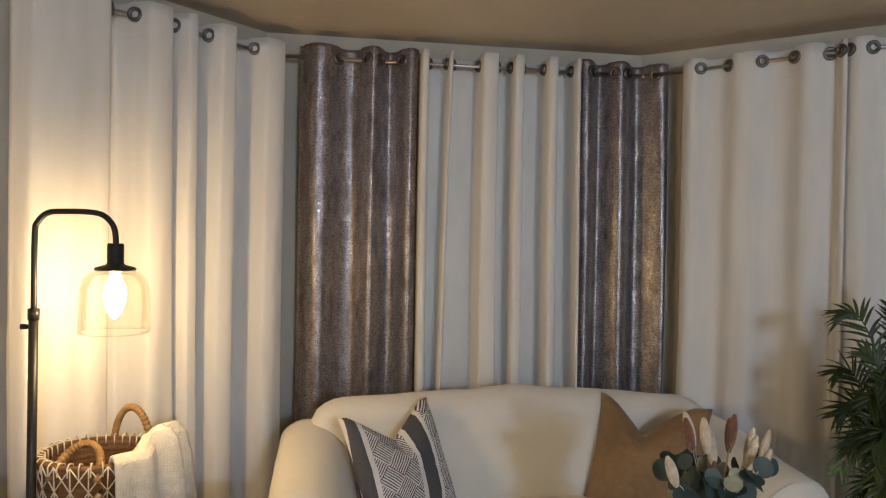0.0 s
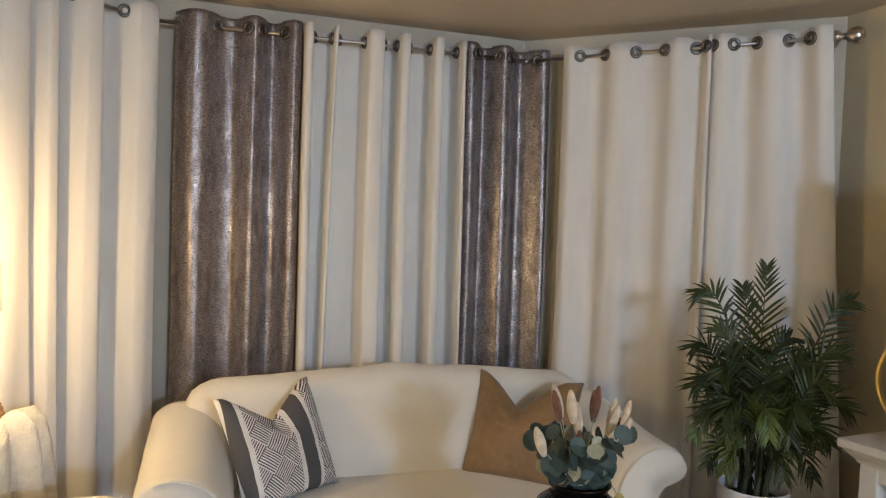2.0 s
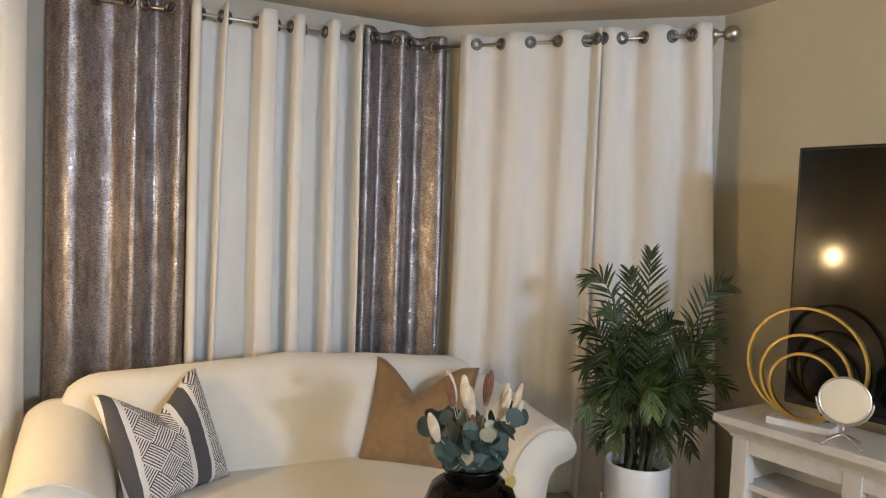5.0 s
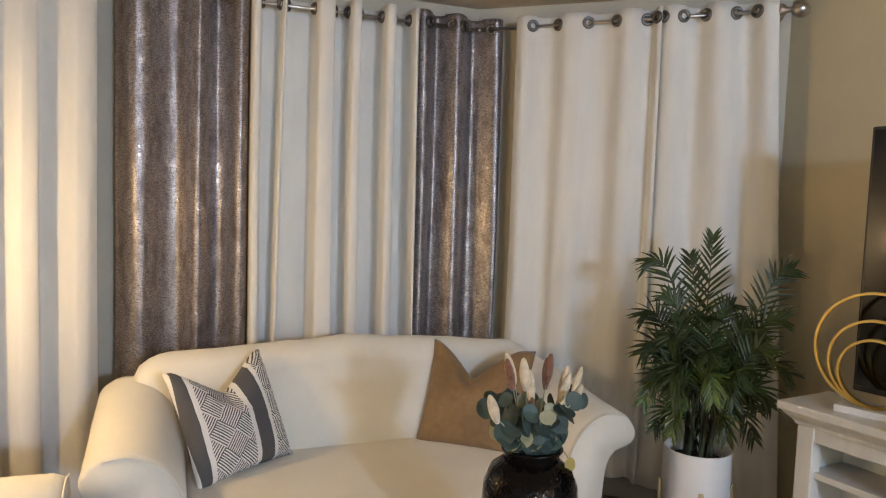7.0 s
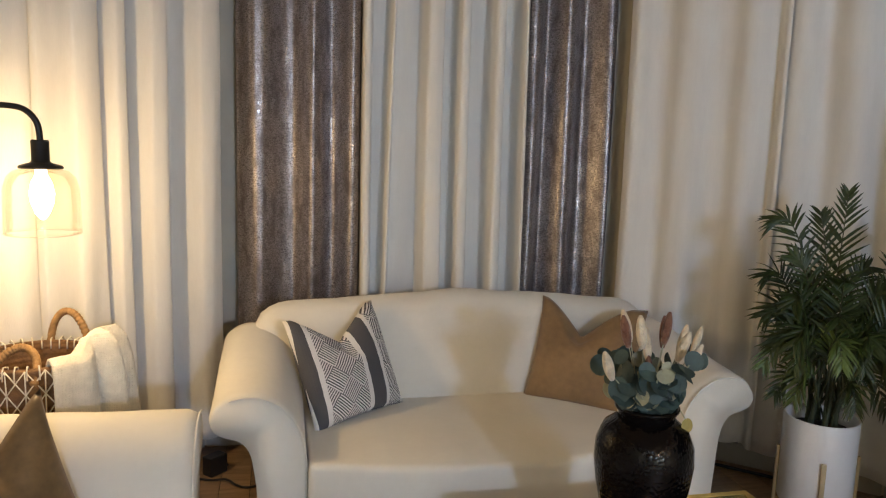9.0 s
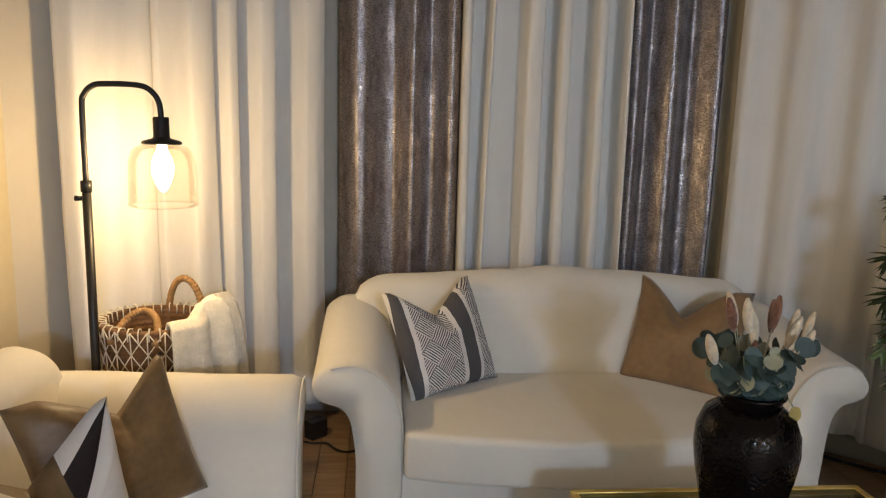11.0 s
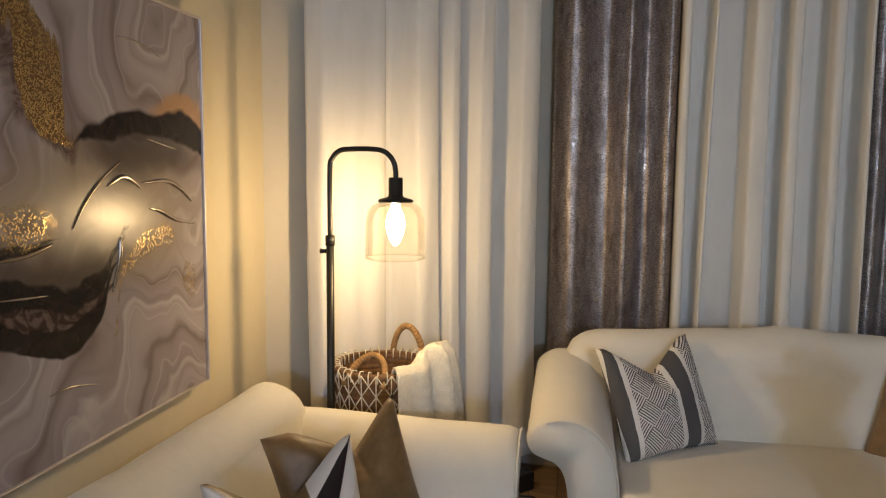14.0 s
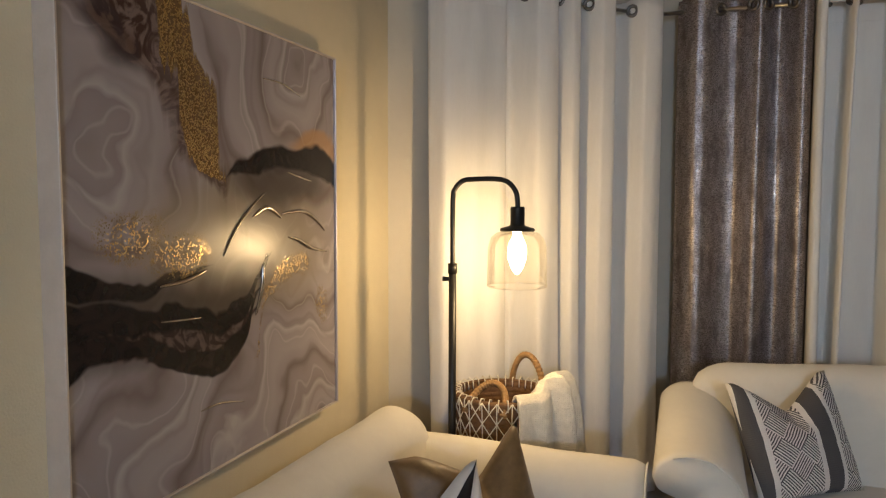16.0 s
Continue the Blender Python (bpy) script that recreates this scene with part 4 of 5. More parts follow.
part("collar", tube([(0, 0, 1.19), (0, 0, 1.225)], 0.0165, 16), BLACKMETAL, lamp)
part("knob", tube([(-0.012, 0, 1.17), (-0.035, 0, 1.17)], [0.007, 0.009], 12), BLACKMETAL, lamp)
socket = part("socket", lathe([(0, 1.425), (0.022, 1.425), (0.024, 1.42), (0.024, 1.365), (0.028, 1.36), (0.056, 1.352), (0.06, 1.346), (0.058, 1.342), (0, 1.342)], 32, (0.23, 0)), BLACKMETAL, lamp, "black metal socket cap")
shade = part("shade", lathe([(0.05, 1.342), (0.072, 1.336), (0.090, 1.318), (0.099, 1.285), (0.101, 1.22), (0.102, 1.160), (0.1035, 1.156), (0.101, 1.153), (0.100, 1.158), (0.099, 1.162)], 48, (0.23, 0)), GLASS, lamp, "clear glass bell shade")
shade.visible_shadow = False
bulb = part("bulb", lathe([(0.0, 1.195), (0.006, 1.196), (0.018, 1.212), (0.030, 1.245), (0.033, 1.27), (0.028, 1.30), (0.016, 1.325), (0.014, 1.342), (0, 1.342)], 24, (0.23, 0)), BULBGLOW, lamp, "glowing filament bulb")
bulb.visible_shadow = False

# ---- basket ----
BX, BY, BZ = -0.760, 2.465, 0.045
basket = tagged(empty("basket", (BX, BY, BZ)), "round brown woven basket with white macrame cord net", "basket")
R_TOP, R_BOT, H = 0.180, 0.135, 0.70
rows = 38
prof = []
for i in range(rows * 3 + 1):
    h = i / (rows * 3)
    prof.append((R_BOT + (R_TOP - R_BOT) * h + 0.0042 * abs(math.sin(math.pi * i / 3)), (H + BZ) * h - BZ))
inner = [(r - 0.018, z) for r, z in prof[::-1] if z > 0.02 - BZ]
part("body", lathe([(0.0, -BZ)] + prof + inner + [(0.0, 0.02 - BZ)], 56), BASKETFIBRE, basket, "brown woven hyacinth fibre wall")
net, n_cord = 22, 22
bm = bmesh.new()


def on_net(a, z):
    r = R_BOT + (R_TOP - R_BOT) * z / H + 0.008
    return (r * math.cos(a), r * math.sin(a), z)


levels = [0.70 - 0.075 * k for k in range(9)]
for k in range(n_cord):
    a = 2 * math.pi * k / n_cord
    step = 2 * math.pi / n_cord
    tube([on_net(a, z) for z in levels], 0.0022, 5, bm)
    for i in range(len(levels) - 1):
        z0, z1 = levels[i], levels[i + 1]
        tube([on_net(a, z0), on_net(a + step / 2, (z0 + z1) / 2), on_net(a + step, z1)], 0.0022, 5, bm)
        tube([on_net(a, z1), on_net(a + step / 2, (z0 + z1) / 2), on_net(a + step, z0)], 0.0022, 5, bm)
part("cord_net", bm, CORD, basket, "white macrame cord net")
for k in range(36):
    a = 2 * math.pi * k / 36
    c, s = math.cos(a), math.sin(a)
    pts = [(c * r, s * r, z) for r, z in ((R_TOP - 0.024, 0.675), (R_TOP - 0.022, 0.706), (R_TOP + 0.0, 0.712), (R_TOP + 0.012, 0.700), (R_TOP + 0.011, 0.672))]
    part("rim_loop", tube(pts, 0.0025, 5), CORD, basket)
for ang, tilt in ((70, 0.05), (262, 0.75)):
    a = radians(ang)
    t = Vector((-math.sin(a), math.cos(a), 0))
    o = Vector((math.cos(a), math.sin(a), 0))
    pts, rad = [], []
    for i in range(121):
        p = math.pi * i / 120
        h = 0.125 * math.sin(p)
        pts.append(o * (R_TOP - 0.008 - tilt * h) + t * (0.072 * math.cos(p)) + Vector((0, 0, 0.655 + h * (1.2 if tilt < 0.1 else 0.72))))
        rad.append(0.0112 + 0.0019 * abs(math.sin(i * math.pi / 5)) + 0.0006 * math.sin(i * 1.3))
    part("handle", tube(pts, rad, 8), HANDLEFIBRE, basket, "wrapped fibre carrying handle")

# ---- throw blanket over the basket's rim ----
bm = bmesh.new()


def blanket_at(u, v):
    """u across the throw, v along it from inside the basket over the rim and down."""
    a = radians(-62 + 74 * u)
    over = [(-0.07, 0.60), (-0.055, 0.70), (-0.03, 0.725), (0.005, 0.732), (0.03, 0.710), (0.042, 0.66), (0.05, 0.56), (0.054, 0.47), (0.056, 0.42)]
    k = v * (len(over) - 1)
    i = min(int(k), len(over) - 2)
    f = k - i
    dr = over[i][0] + (over[i + 1][0] - over[i][0]) * f
    z = over[i][1] + (over[i + 1][1] - over[i][1]) * f
    bunch = smooth_step(0.36, 0.56, u)
    fold = (0.006 + 0.024 * bunch) * math.sin(u * 19 + 1.0) * (0.3 + v) + 0.007 * bunch * math.sin(u * 37 + 4 * v)
    lift = 0.052 * smooth_step(0.3, 0.7, u) * math.exp(-((v - 0.36) / 0.25) ** 2)
    r = R_TOP + dr + fold + 0.012 + 0.035 * smooth_step(0.4, 0.8, u) * v
    droop = -0.05 * u * smooth_step(0.5, 1.0, v)
    return Vector((r * math.cos(a), r * math.sin(a), z + lift + droop + 0.004 * noise.noise(Vector((u * 9, v * 9, 3)))))


rings = [[blanket_at(i / 44, k / 40) for i in range(45)] for k in range(41)]
blanket = part("throw_blanket", loft(rings, closed=False, caps=False), KNIT)
blanket.matrix_world = pose(BX, BY, BZ)
sol = blanket.modifiers.new("thickness", "SOLIDIFY")
sol.thickness = 0.012
tagged(blanket, "cream knitted throw blanket draped over the basket rim", "blanket")

# ---- television stand ----
SX0, SX1, SY0, SY1, SZ = 0.0, 0.30, -1.66, 0.0, 0.792
STAND_TURN = 8.0
stand = tagged(empty("tv_stand", (1.982, 1.841, 0), STAND_TURN), "painted white wooden television stand with open shelf", "tv stand")
part("top", box(SX0, SX1, SY0, SY1, SZ - 0.03, SZ, 0.006), STANDPAINT, stand, smooth=False)
part("moulding", loft([[(SX0 + k, SY0 + k, z), (SX1 - 0.005, SY0 + k, z), (SX1 - 0.005, SY1 - k, z), (SX0 + k, SY1 - k, z)] for k, z in ((0.045, SZ - 0.075), (0.04, SZ - 0.062), (0.022, SZ - 0.045), (0.012, SZ - 0.031))]), STANDPAINT, stand, smooth=False)
for y0, y1 in ((SY1 - 0.11, SY1 - 0.05), (SY0 + 0.05, SY0 + 0.11), (-0.49, -0.43), (-1.23, -1.17)):
    part("post", box(SX0 + 0.05, SX0 + 0.10, y0, y1, 0.0, SZ - 0.075, 0.004), STANDPAINT, stand, smooth=False)
part("apron", box(SX0 + 0.055, SX0 + 0.095, SY0 + 0.11, SY1 - 0.11, SZ - 0.125, SZ - 0.075, 0.003), STANDPAINT, stand, smooth=False)
part("side_panel", box(SX0 + 0.10, SX1 - 0.01, SY1 - 0.085, SY1 - 0.065, 0.05, SZ - 0.075), STANDPAINT, stand, smooth=False)
part("side_panel", box(SX0 + 0.10, SX1 - 0.01, SY0 + 0.065, SY0 + 0.085, 0.05, SZ - 0.075), STANDPAINT, stand, smooth=False)
part("back_panel", box(SX1 - 0.03, SX1 - 0.015, SY0 + 0.085, SY1 - 0.085, 0.05, SZ - 0.075), STANDPAINT, stand, smooth=False)
part("shelf", box(SX0 + 0.07, SX1 - 0.03, SY0 + 0.085, SY1 - 0.085, 0.539, 0.562, 0.003), STANDPAINT, stand, smooth=False)
part("bottom_shelf", box(SX0 + 0.07, SX1 - 0.03, SY0 + 0.085, SY1 - 0.085, 0.06, 0.085, 0.003), STANDPAINT, stand, smooth=False)

tv = tagged(empty("television", (1.982, 1.841, 0), STAND_TURN + 3.3), "large black flat television standing on the white stand", "television")
TX, TY0, TY1, TZ0, TZ1 = 0.207, -1.70, -0.143, 0.838, 1.730
part("case", box(TX, TX + 0.045, TY0, TY1, TZ0, TZ1, 0.006), TVCASE, tv, smooth=False)
part("screen", box(TX - 0.0035, TX + 0.002, TY0 + 0.012, TY1 - 0.012, TZ0 + 0.022, TZ1 - 0.012), SCREEN, tv, smooth=False)
for y in (-0.276, -1.50):
    bm = tube([(TX + 0.02, y, TZ0 + 0.02), (TX + 0.02, y, SZ + 0.012)], 0.012, 8)
    tube([(TX - 0.09, y, SZ + 0.008), (TX + 0.09, y, SZ + 0.008)], 0.008, 8, bm)
    part("foot", bm, TVCASE, tv)

# ---- ring sculpture ----
rings_thing = tagged(empty("ring_sculpture", (2.27, 1.76, SZ), 0), "gold sculpture of three nested rings on marble base", "sculpture")
part("base", box(-0.045, 0.045, -0.11, 0.11, 0.0, 0.026, 0.003), MARBLE, rings_thing, "white marble block", smooth=False)


def flat_ring(r, z, dy):
    out_, depth, wide = [], 0.022, 0.009
    for i in range(72):
        a = 2 * math.pi * i / 72
        out_.append([(s * depth / 2, dy + (r - w) * math.sin(a), z - (r - w) * math.cos(a)) for s, w in ((-1, 0), (1, 0), (1, wide), (-1, wide))])
    out_.append(out_[0])
    bm = loft(out_, True, False)
    bmesh.ops.remove_doubles(bm, verts=bm.verts[:], dist=1e-5)
    return bm


for r, dy in ((0.204, 0.0), (0.156, 0.0), (0.122, 0.0)):
    part("ring", flat_ring(r, 0.027 + r, dy), GOLD, rings_thing, "brushed gold hoop", smooth=False)
rings_thing.matrix_world = pose(2.136, 1.605, SZ, 0, 0, 20) @ Matrix.Scale(0.92, 4)

mirror = tagged(empty("table_mirror", (2.17, 1.50, SZ)), "round tabletop vanity mirror on a chrome stand", "mirror")
part("mirror_glass", lathe([(0, 0.0), (0.074, 0.0), (0.074, 0.002), (0, 0.002)], 48), MIRROR, mirror, smooth=False)
part("rim", lathe([(0.072, -0.006), (0.078, -0.006), (0.080, 0.0), (0.078, 0.005), (0.072, 0.005), (0.072, -0.006)], 48), CHROME, mirror)
for ob in list(mirror.children):
    ob.matrix_local = pose(0, 0, 0.150, 84, 0, 0)
part("yoke", tube([(0.084 * math.cos(a), 0.0, 0.150 + 0.084 * math.sin(a)) for a in [math.pi * (1 + i / 20) for i in range(21)]], 0.0035, 8), CHROME, mirror)
part("stem", tube([(0, 0, 0.067), (0, 0, 0.03)], 0.005, 8), CHROME, mirror)
bm = tube(curve([(-0.06, -0.05, 0.004), (0, 0, 0.034), (0.06, -0.05, 0.004)], 8), 0.005, 8)
tube(curve([(-0.05, 0.06, 0.004), (0, 0, 0.034), (0.05, 0.06, 0.004)], 8), 0.005, 8, bm)
part("foot", bm, CHROME, mirror)
mirror.matrix_world = pose(2.092, 1.430, SZ, 0, 0, -58) @ Matrix.Scale(0.92, 4)

# ---- palm ----
PPX, PPY = 2.02, 2.25
planter = tagged(empty("planter", (PPX, PPY, 0)), "white ceramic cylinder planter on pale brass legs", "planter")
part("pot", lathe([(0, 0.13), (0.118, 0.13), (0.126, 0.136), (0.132, 0.15), (0.132, 0.477), (0.130, 0.481), (0.124, 0.479), (0.121, 0.44), (0.118, 0.17), (0, 0.17)], 56), POT, planter)
part("soil", lathe([(0.1215, 0.425), (0.08, 0.437), (0.04, 0.445), (0, 0.449)], 30), SOIL, planter)
for k in range(4):
    a = radians(-122 + 90 * k)
    part("leg", box(-0.009, 0.009, -0.006, 0.006, 0.0, 0.34, 0.002), BRASSLEG, planter, "flat pale brass leg", smooth=False).matrix_local = pose(0.139 * math.cos(a), 0.139 * math.sin(a), 0, 0, 0, math.degrees(a) + 90)
bm = bmesh.new()
for k in range(2):
    tube([(-0.134 * math.cos(radians(-122 + 90 * k)), -0.134 * math.sin(radians(-122 + 90 * k)), 0.124), (0.134 * math.cos(radians(-122 + 90 * k)), 0.134 * math.sin(radians(-122 + 90 * k)), 0.124)], 0.006, 6, bm)
part("cross_bar", bm, BRASSLEG, planter)

palm = tagged(empty("palm", (PPX, PPY, 0.445)), "artificial areca palm with dark green feathery fronds", "plant")
rnd = random.Random(21)


def frond(root, tip, sag, count, length, mat, flat, seed, droop):
    """One feathered frond: a rib from root to tip with leaflets on both sides."""
    r = random.Random(seed)
    root, tip = Vector(root), Vector(tip)
    mid = root.lerp(tip, 0.52) + Vector((0, 0, sag))
    rib = curve([root, root.lerp(mid, 0.5) + Vector((0, 0, sag * 0.30)), mid, mid.lerp(tip, 0.55) + Vector((0, 0, sag * 0.42)), tip], 7)
    stem = part("frond", tube(rib, [0.0050 * (1 - 0.78 * i / (len(rib) - 1)) for i in range(len(rib))], 6), STEM, palm, "green frond rib")
    bm = bmesh.new()
    n = len(rib) - 1
    for i in range(count):
        f = 0.34 + 0.66 * i / (count - 1)
        for side in (-1, 1):
            k = min(n - 0.001, (f + r.uniform(-0.012, 0.012)) * n)
            j = min(int(k), n - 1)
            p = rib[j].lerp(rib[j + 1], k - j)
            d = (rib[j + 1] - rib[j]).normalized()
            out_ = d.cross(Vector(flat)).normalized()
            up = out_.cross(d).normalized()
            if up.z < 0:
                up = -up
            g0 = (f - 0.34) / 0.66
            ln = length * (0.62 + 0.38 * math.sin(math.pi * min(1, 0.15 + g0 * 0.75))) * (1 - 0.42 * g0 ** 3) * r.uniform(0.86, 1.1)
            w = (d * (0.62 + 0.5 * g0) + out_ * side * (0.95 - 0.35 * g0) + up * r.uniform(0.0, 0.30)).normalized()
            side_v = w.cross(up).normalized()
            twist = up * r.uniform(-0.5, 0.5)
            side_v = (side_v + twist).normalized()
            bend = droop * r.uniform(0.5, 1.5)
            rows_ = []
            for q in range(6):
                g = q / 5
                c = p + w * ln * g + Vector((0, 0, -bend * ln * g * g))
                wd = 0.0054 * math.sin(math.pi * (0.10 + 0.90 * g) ** 0.72) + 0.0003
                rows_.append([c - side_v * wd, c + up * wd * 0.5, c + side_v * wd])
            loft(rows_, closed=False, caps=False, bm=bm)
    part("blade", bm, mat, stem)


# each tip: out to one side, out to the room, height above the soil
tips = [((0.01, 0.03, 0.915), 0.02, LEAF, 0.12), ((-0.28, 0.05, 0.80), 0.17, LEAF, 0.35), ((0.36, 0.0, 0.80), 0.13, LEAF, 0.22), ((-0.29, 0.05, 0.575), 0.15, LEAF, 0.25),
        ((-0.28, 0.10, 0.425), 0.14, LEAF, 0.2), ((-0.26, 0.12, 0.23), 0.15, LEAFLIGHT, 0.2), ((0.33, 0.02, 0.60), 0.10, LEAF, 0.08), ((0.37, 0.06, 0.395), 0.14, LEAF, 0.15),
        ((0.27, 0.12, 0.48), 0.12, LEAF, 0.15), ((0.30, 0.10, 0.27), 0.13, LEAF, 0.2), ((0.24, 0.12, 0.26), 0.14, LEAF, 0.18), ((-0.16, 0.20, 0.50), 0.14, LEAF, 0.2),
        ((-0.14, 0.22, 0.35), 0.15, LEAF, 0.2), ((0.05, 0.26, 0.30), 0.16, LEAFLIGHT, 0.25), ((-0.13, 0.18, 0.25), 0.13, LEAF, 0.2), ((-0.09, 0.02, 0.83), 0.05, LEAF, 0.15),
        ((0.03, 0.18, 0.60), 0.10, LEAF, 0.15), ((-0.18, 0.06, 0.66), 0.10, LEAF, 0.2), ((0.16, 0.16, 0.36), 0.13, LEAF, 0.2), ((0.12, -0.16, 0.62), 0.09, LEAF, 0.2),
        ((-0.12, -0.18, 0.55), 0.10, LEAF, 0.2), ((0.24, -0.12, 0.50), 0.10, LEAF, 0.2), ((-0.22, -0.10, 0.40), 0.12, LEAF, 0.2), ((0.18, 0.04, 0.56), 0.09, LEAF, 0.1), ((-0.22, 0.16, 0.33), 0.13, LEAF, 0.2), ((0.14, 0.18, 0.28), 0.15, LEAF, 0.2), ((0.12, 0.2, 0.14), 0.13, LEAF, 0.25), ((-0.12, 0.18, 0.13), 0.12, LEAFLIGHT, 0.25), ((0.24, 0.08, 0.13), 0.13, LEAF, 0.25), ((-0.2, 0.1, 0.12), 0.12, LEAF, 0.25), ((0.02, 0.24, 0.46), 0.12, LEAF, 0.2)]
SIDE, ROOM = Vector((0.75, -0.66, 0)), Vector((-0.66, -0.75, 0))
for i, ((u, v, z), sag, mat, droop) in enumerate(tips):
    a = rnd.uniform(0, 6.28)
    root = (0.045 * math.cos(a), 0.045 * math.sin(a), rnd.uniform(0.0, 0.12))
    flat = ROOM * rnd.uniform(0.7, 1.1) + Vector((0, 0, rnd.uniform(0.3, 0.8))) + SIDE * rnd.uniform(-0.35, 0.35)
    frond(root, SIDE * u * 0.82 + ROOM * v * 0.8 + Vector((0, 0, z * 0.965)), sag * 0.95, 21 if z > 0.3 else 16, 0.128 if z > 0.3 else 0.112, mat, flat, 40 + i, droop)
for i in range(6):
    a = i * 1.05
    part("trunk", tube(curve([(0.05 * math.cos(a), 0.05 * math.sin(a), -0.01), (0.045 * math.cos(a + 0.3), 0.045 * math.sin(a + 0.3), 0.16), (0.06 * math.cos(a), 0.05 * math.sin(a), 0.36)], 5), [0.011 - 0.0006 * q for q in range(11)], 8), STEM, palm, "slender brown-green cane")

# ---- coffee table ----
TZ = 0.45
table = tagged(empty("coffee_table", (0.95, 1.42, 0)), "glass-topped coffee table with a gold metal frame", "coffee table")
hx, hy = 0.42, 0.38
part("glass_top", box(-hx + 0.022, hx - 0.022, -hy + 0.022, hy - 0.022, TZ - 0.010, TZ - 0.002, 0.001), TABLEGLASS, table, "clear glass top", smooth=False)
for a in ((-hx, hx, -hy, -hy + 0.02), (-hx, hx, hy - 0.02, hy), (-hx, -hx + 0.02, -hy + 0.02, hy - 0.02), (hx - 0.02, hx, -hy + 0.02, hy - 0.02)):
    part("top_rail", box(*a, TZ - 0.025, TZ, 0.002), GOLD, table, smooth=False)
for x in (-hx + 0.01, hx - 0.01):
    for y in (-hy + 0.01, hy - 0.01):
        part("leg", box(x - 0.01, x + 0.01, y - 0.01, y + 0.01, 0.0, TZ - 0.025, 0.002), GOLD, table, smooth=False)

# ---- vase with dried flowers ----
VX, VY = 0.85, 1.50
vase = tagged(empty("vase", (VX, VY, TZ)), "glossy black hammered ceramic vase on the coffee table", "vase")
part("body", lathe([(0, 0), (0.0810, 0), (0.0701, 0.006), (0.0753, 0.05), (0.0923, 0.13), (0.1095, 0.21), (0.1163, 0.265), (0.1137, 0.31), (0.0984, 0.348), (0.0753, 0.366), (0.0667, 0.374), (0.0564, 0.372), (0.0428, 0.3), (0, 0.29)], 64), GLAZE, vase)
part("rim", lathe([(0.0633, 0.370), (0.0667, 0.376), (0.0675, 0.386), (0.0753, 0.396), (0.0753, 0.402), (0.0667, 0.403), (0.0590, 0.388), (0.0582, 0.372)], 64), GLAZE, vase, "flared glazed lip")

bouquet = tagged(empty("dried_flowers", (VX, VY, TZ + 0.38)), "bouquet of eucalyptus and bunny tail grass in vase", "flowers")
bouquet.scale = (0.9, 0.9, 0.93)
rnd = random.Random(5)


def leaf_disc(at, normal, r, mat, parent):
    n = Vector(normal).normalized()
    a = n.cross(Vector((0, 0, 1)))
    a = a.normalized() if a.length > 0.01 else Vector((1, 0, 0))
    b = n.cross(a)
    bm = bmesh.new()
    c = bm.verts.new(Vector(at) - n * r * 0.16)
    rim = []
    for i in range(16):
        t = 2 * math.pi * i / 16
        rr = r * (1 + 0.06 * math.cos(t) + 0.05 * math.sin(2 * t + r * 90))
        rim.append(bm.verts.new(Vector(at) + a * rr * math.cos(t) + b * rr * math.sin(t) * 1.08 + n * 0.05 * r * math.sin(3 * t)))
    for i in range(16):
        bm.faces.new((c, rim[i], rim[(i + 1) % 16]))
    return part("leaf", bm, mat, parent)


for i in range(17):
    a = 2 * math.pi * i / 17 + rnd.uniform(-0.2, 0.2)
    reach, rise = rnd.uniform(0.07, 0.165), rnd.uniform(0.06, 0.165)
    end = Vector((reach * math.cos(a), reach * 0.9 * math.sin(a), rise))
    stem_line = curve([(0.02 * math.cos(a), 0.02 * math.sin(a), -0.06), (0.045 * math.cos(a), 0.045 * math.sin(a), 0.03), end], 5)
    branch = part("eucalyptus_stem", tube(stem_line, 0.0022, 5), PALELEAF, bouquet)
    for f in (0.5, 0.62, 0.74, 0.86, 1.0):
        p = stem_line[int(f * (len(stem_line) - 1))]
        for side in (-1, 1):
            q = p + Vector((-math.sin(a), math.cos(a), 0.25)) * side * 0.024
            nrm = Vector((math.cos(a) * 0.7 + rnd.uniform(-0.6, 0.6), -1.0 + rnd.uniform(-0.2, 0.9), 0.5 + rnd.uniform(-0.5, 0.5)))
            leaf_disc(q, nrm, rnd.uniform(0.018, 0.031), PALELEAF if rnd.random() < 0.1 else EUCALYPT, branch)
fallen = part("eucalyptus_stem", tube(curve([(0.03, -0.01, -0.03), (0.066, -0.03, 0.02), (0.088, -0.045, -0.004)], 5), 0.002, 5), PALELEAF, bouquet)
leaf_disc((0.090, -0.052, -0.018), (0.25, -1.0, 0.1), 0.019, YELLOW, fallen)
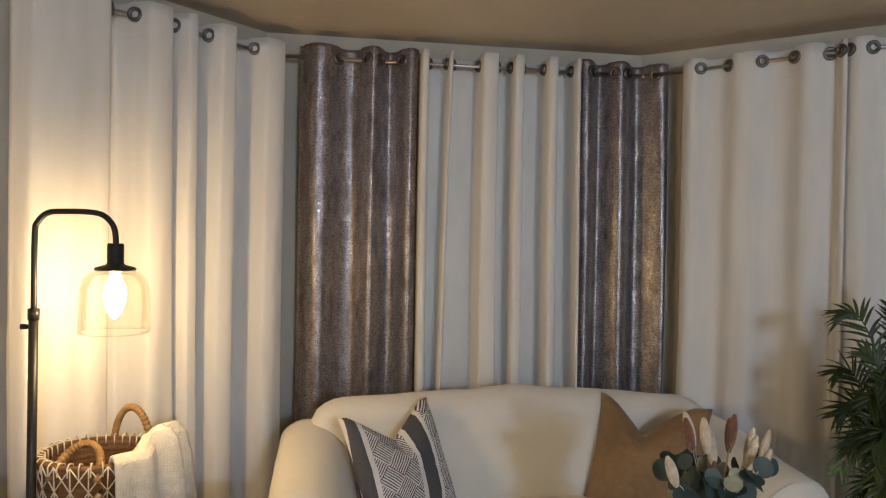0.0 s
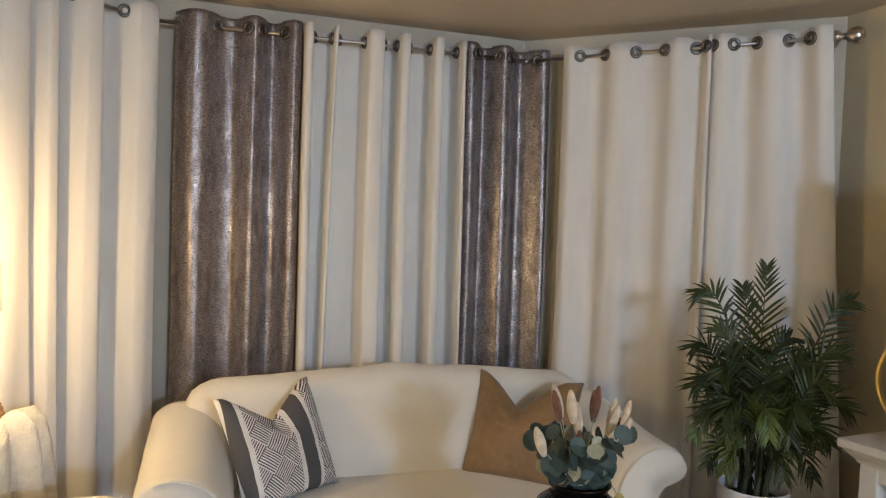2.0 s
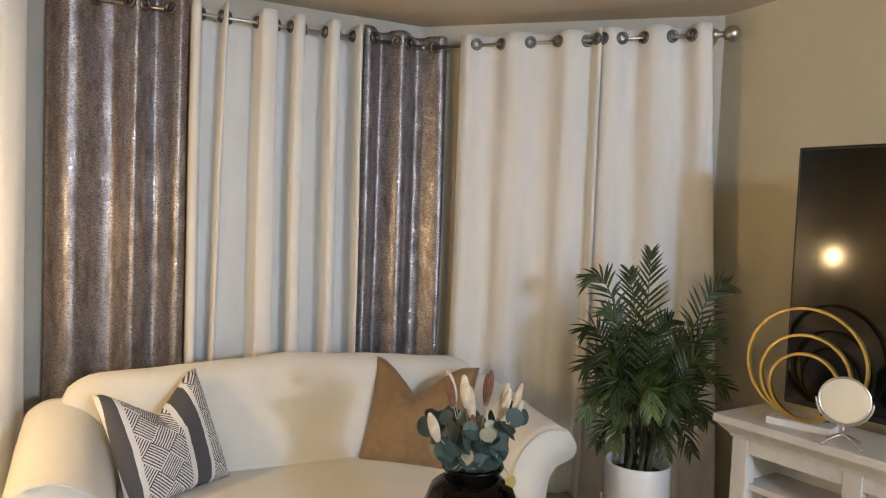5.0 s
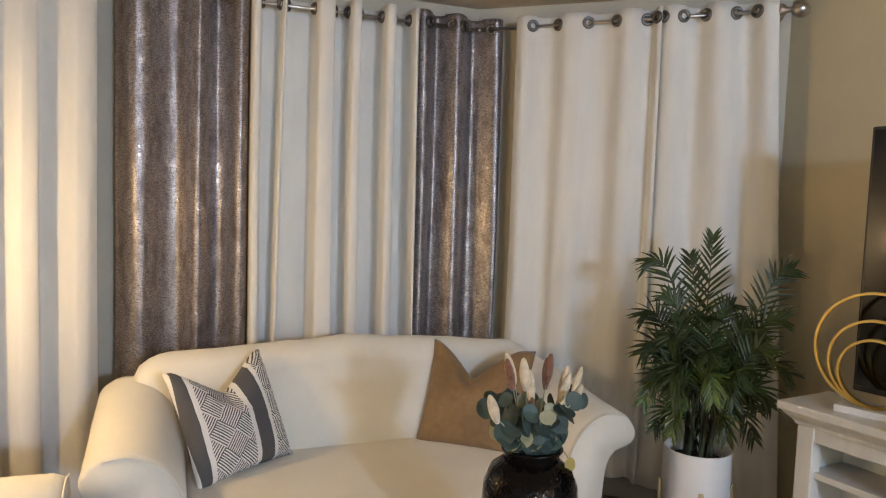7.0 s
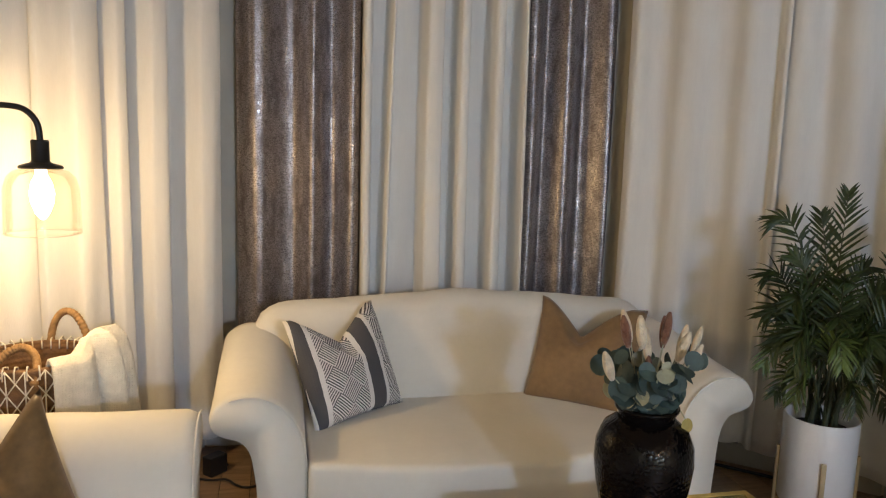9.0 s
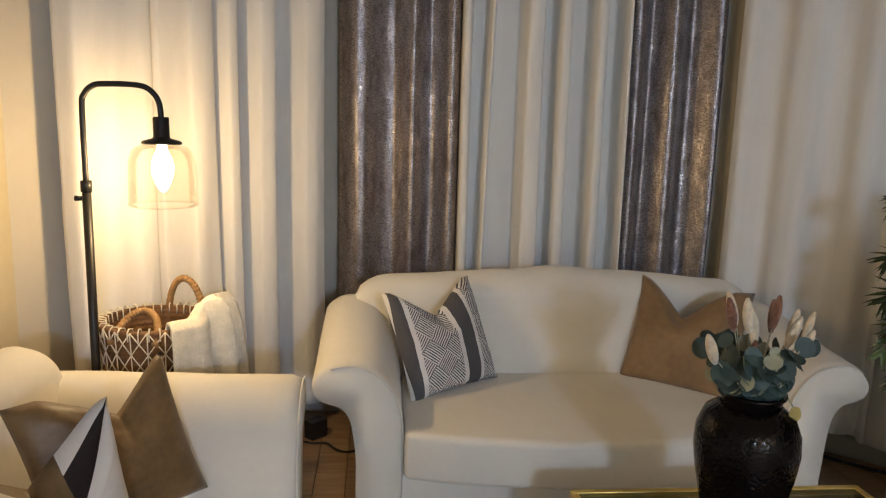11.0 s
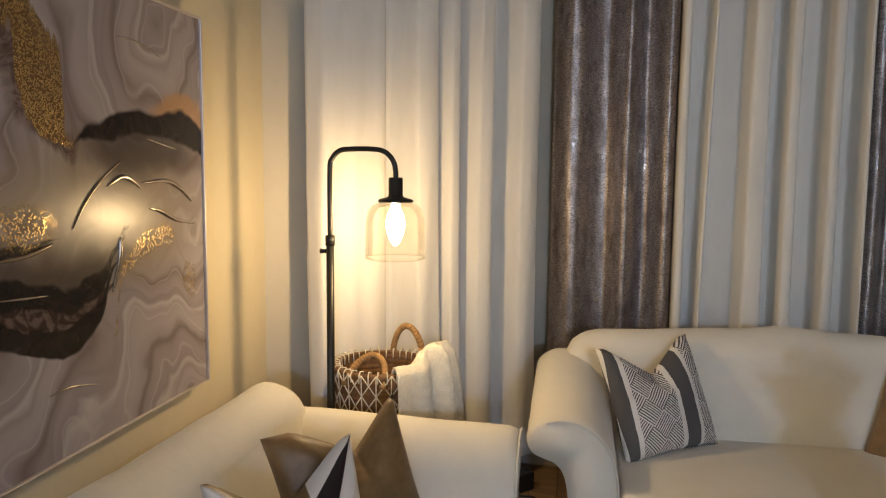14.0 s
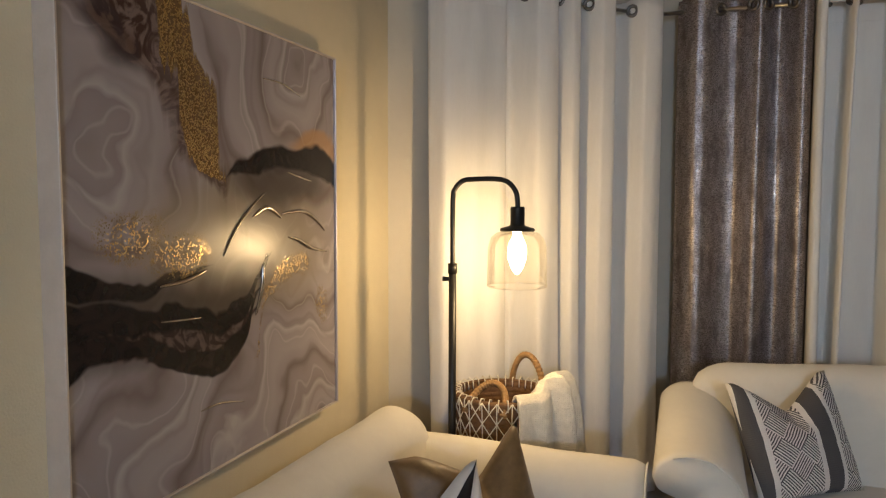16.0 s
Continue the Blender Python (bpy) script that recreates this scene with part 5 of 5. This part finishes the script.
for x, y, z, mat, r in ((-0.065, 0.0, 0.235, TAILBROWN, 0.013), (-0.045, 0.03, 0.24, TAILCREAM, 0.013), (-0.02, 0.01, 0.228, TAILCREAM, 0.014), (0.035, 0.0, 0.24, TAILBROWN, 0.012), (0.05, 0.03, 0.222, TAILBROWN, 0.011), (0.065, -0.02, 0.20, TAILCREAM, 0.013), (0.085, 0.01, 0.205, TAILCREAM, 0.012), (0.095, -0.02, 0.17, TAILCREAM, 0.012), (-0.115, -0.02, 0.16, TAILCREAM, 0.014), (0.01, 0.03, 0.19, TAILCREAM, 0.013), (-0.02, -0.02, 0.14, TAILBROWN, 0.012), (0.13, 0.02, 0.20, TAILCREAM, 0.010)):
    line = curve([(x * 0.25, y * 0.4, -0.05), (x * 0.6, y * 0.7, z * 0.35), (x, y, z - 0.05)], 5)
    stalk = part("grass_stalk", tube(line, 0.0016, 5), PALELEAF, bouquet)
    d = Vector((x * 0.35, y, 0.09)).normalized()
    pts = [Vector((x, y, z - 0.06)) + d * 0.085 * k / 9 for k in range(10)]
    part("flower_head", tube(pts, [max(0.002, 1.02 * r * math.sin(math.pi * (0.08 + 0.88 * k / 9)) ** 0.6) for k in range(10)], 10), mat, stalk, "soft fluffy grass head")

# ---- cables and a black strip behind the sofas ----
def floor_strand(points, label, radius=0.005):
    ob = part("power_cable", tube(curve(points, 8), radius, 6), RUBBER)
    tagged(ob, label, "cable")


floor_strand([(-0.40, 3.10, 0.006), (-0.293, 3.054, 0.006), (-0.222, 3.035, 0.012), (-0.175, 2.975, 0.012), (-0.126, 2.96, 0.006), (-0.02, 2.99, 0.006)], "black power cable on the floor between the sofas")
# black strip on the floor in front of the bay's baseboard
floor_strand([(1.62, 3.20, 0.010), (1.86, 2.985, 0.014), (2.06, 2.80, 0.012), (2.30, 2.585, 0.010), (2.42, 2.46, 0.008)], "black strip along the foot of the baseboard under the curtains", 0.008)
floor_strand([(1.60, 3.325, 0.112), (1.80, 3.145, 0.116), (2.02, 2.95, 0.110), (2.12, 2.86, 0.109)], "thin black cable lying on the baseboard ledge", 0.006)
adapter = tagged(empty("power_adapter", (-0.275, 3.13, 0), 45), "black plastic power adapter on the floor behind sofas", "adapter")
part("body", box(-0.045, 0.045, -0.03, 0.03, 0.0, 0.085, 0.006), TVCASE, adapter, smooth=False)
part("plug", tube([(0.045, 0, 0.02), (0.07, 0, 0.014)], [0.009, 0.006], 10), RUBBER, adapter)

# ---- floor planks ----
rnd = random.Random(3)
plank_mesh = {}
PLANK_W = 0.125
for i in range(int(4.15 / PLANK_W)):
    x0 = -1.37 + i * PLANK_W
    y, end_y = BACK_Y - 0.1, 3.5
    while y < end_y - 0.05:
        ln = rnd.choice((0.9, 1.2, 1.5) if y > BACK_Y else (0.3, 0.6, 0.9, 1.2))
        ln = round(min(ln, end_y - y), 2)
        key = ln
        if key not in plank_mesh:
            bm = box(0.0012, PLANK_W - 0.0012, 0.0015, ln - 0.0015, -0.004, 0.0)
            top = [e for e in bm.edges if all(v.co.z > -0.001 for v in e.verts)]
            bmesh.ops.bevel(bm, geom=top, offset=0.001, segments=1, affect="EDGES")
            me = bpy.data.meshes.new("plank")
            bm.to_mesh(me)
            bm.free()
            me.materials.append(FLOOR)
            plank_mesh[key] = me
        ob = new("plank", plank_mesh[key])
        ob.parent = floor
        ob.location = (x0, y, 0)
        y += ln
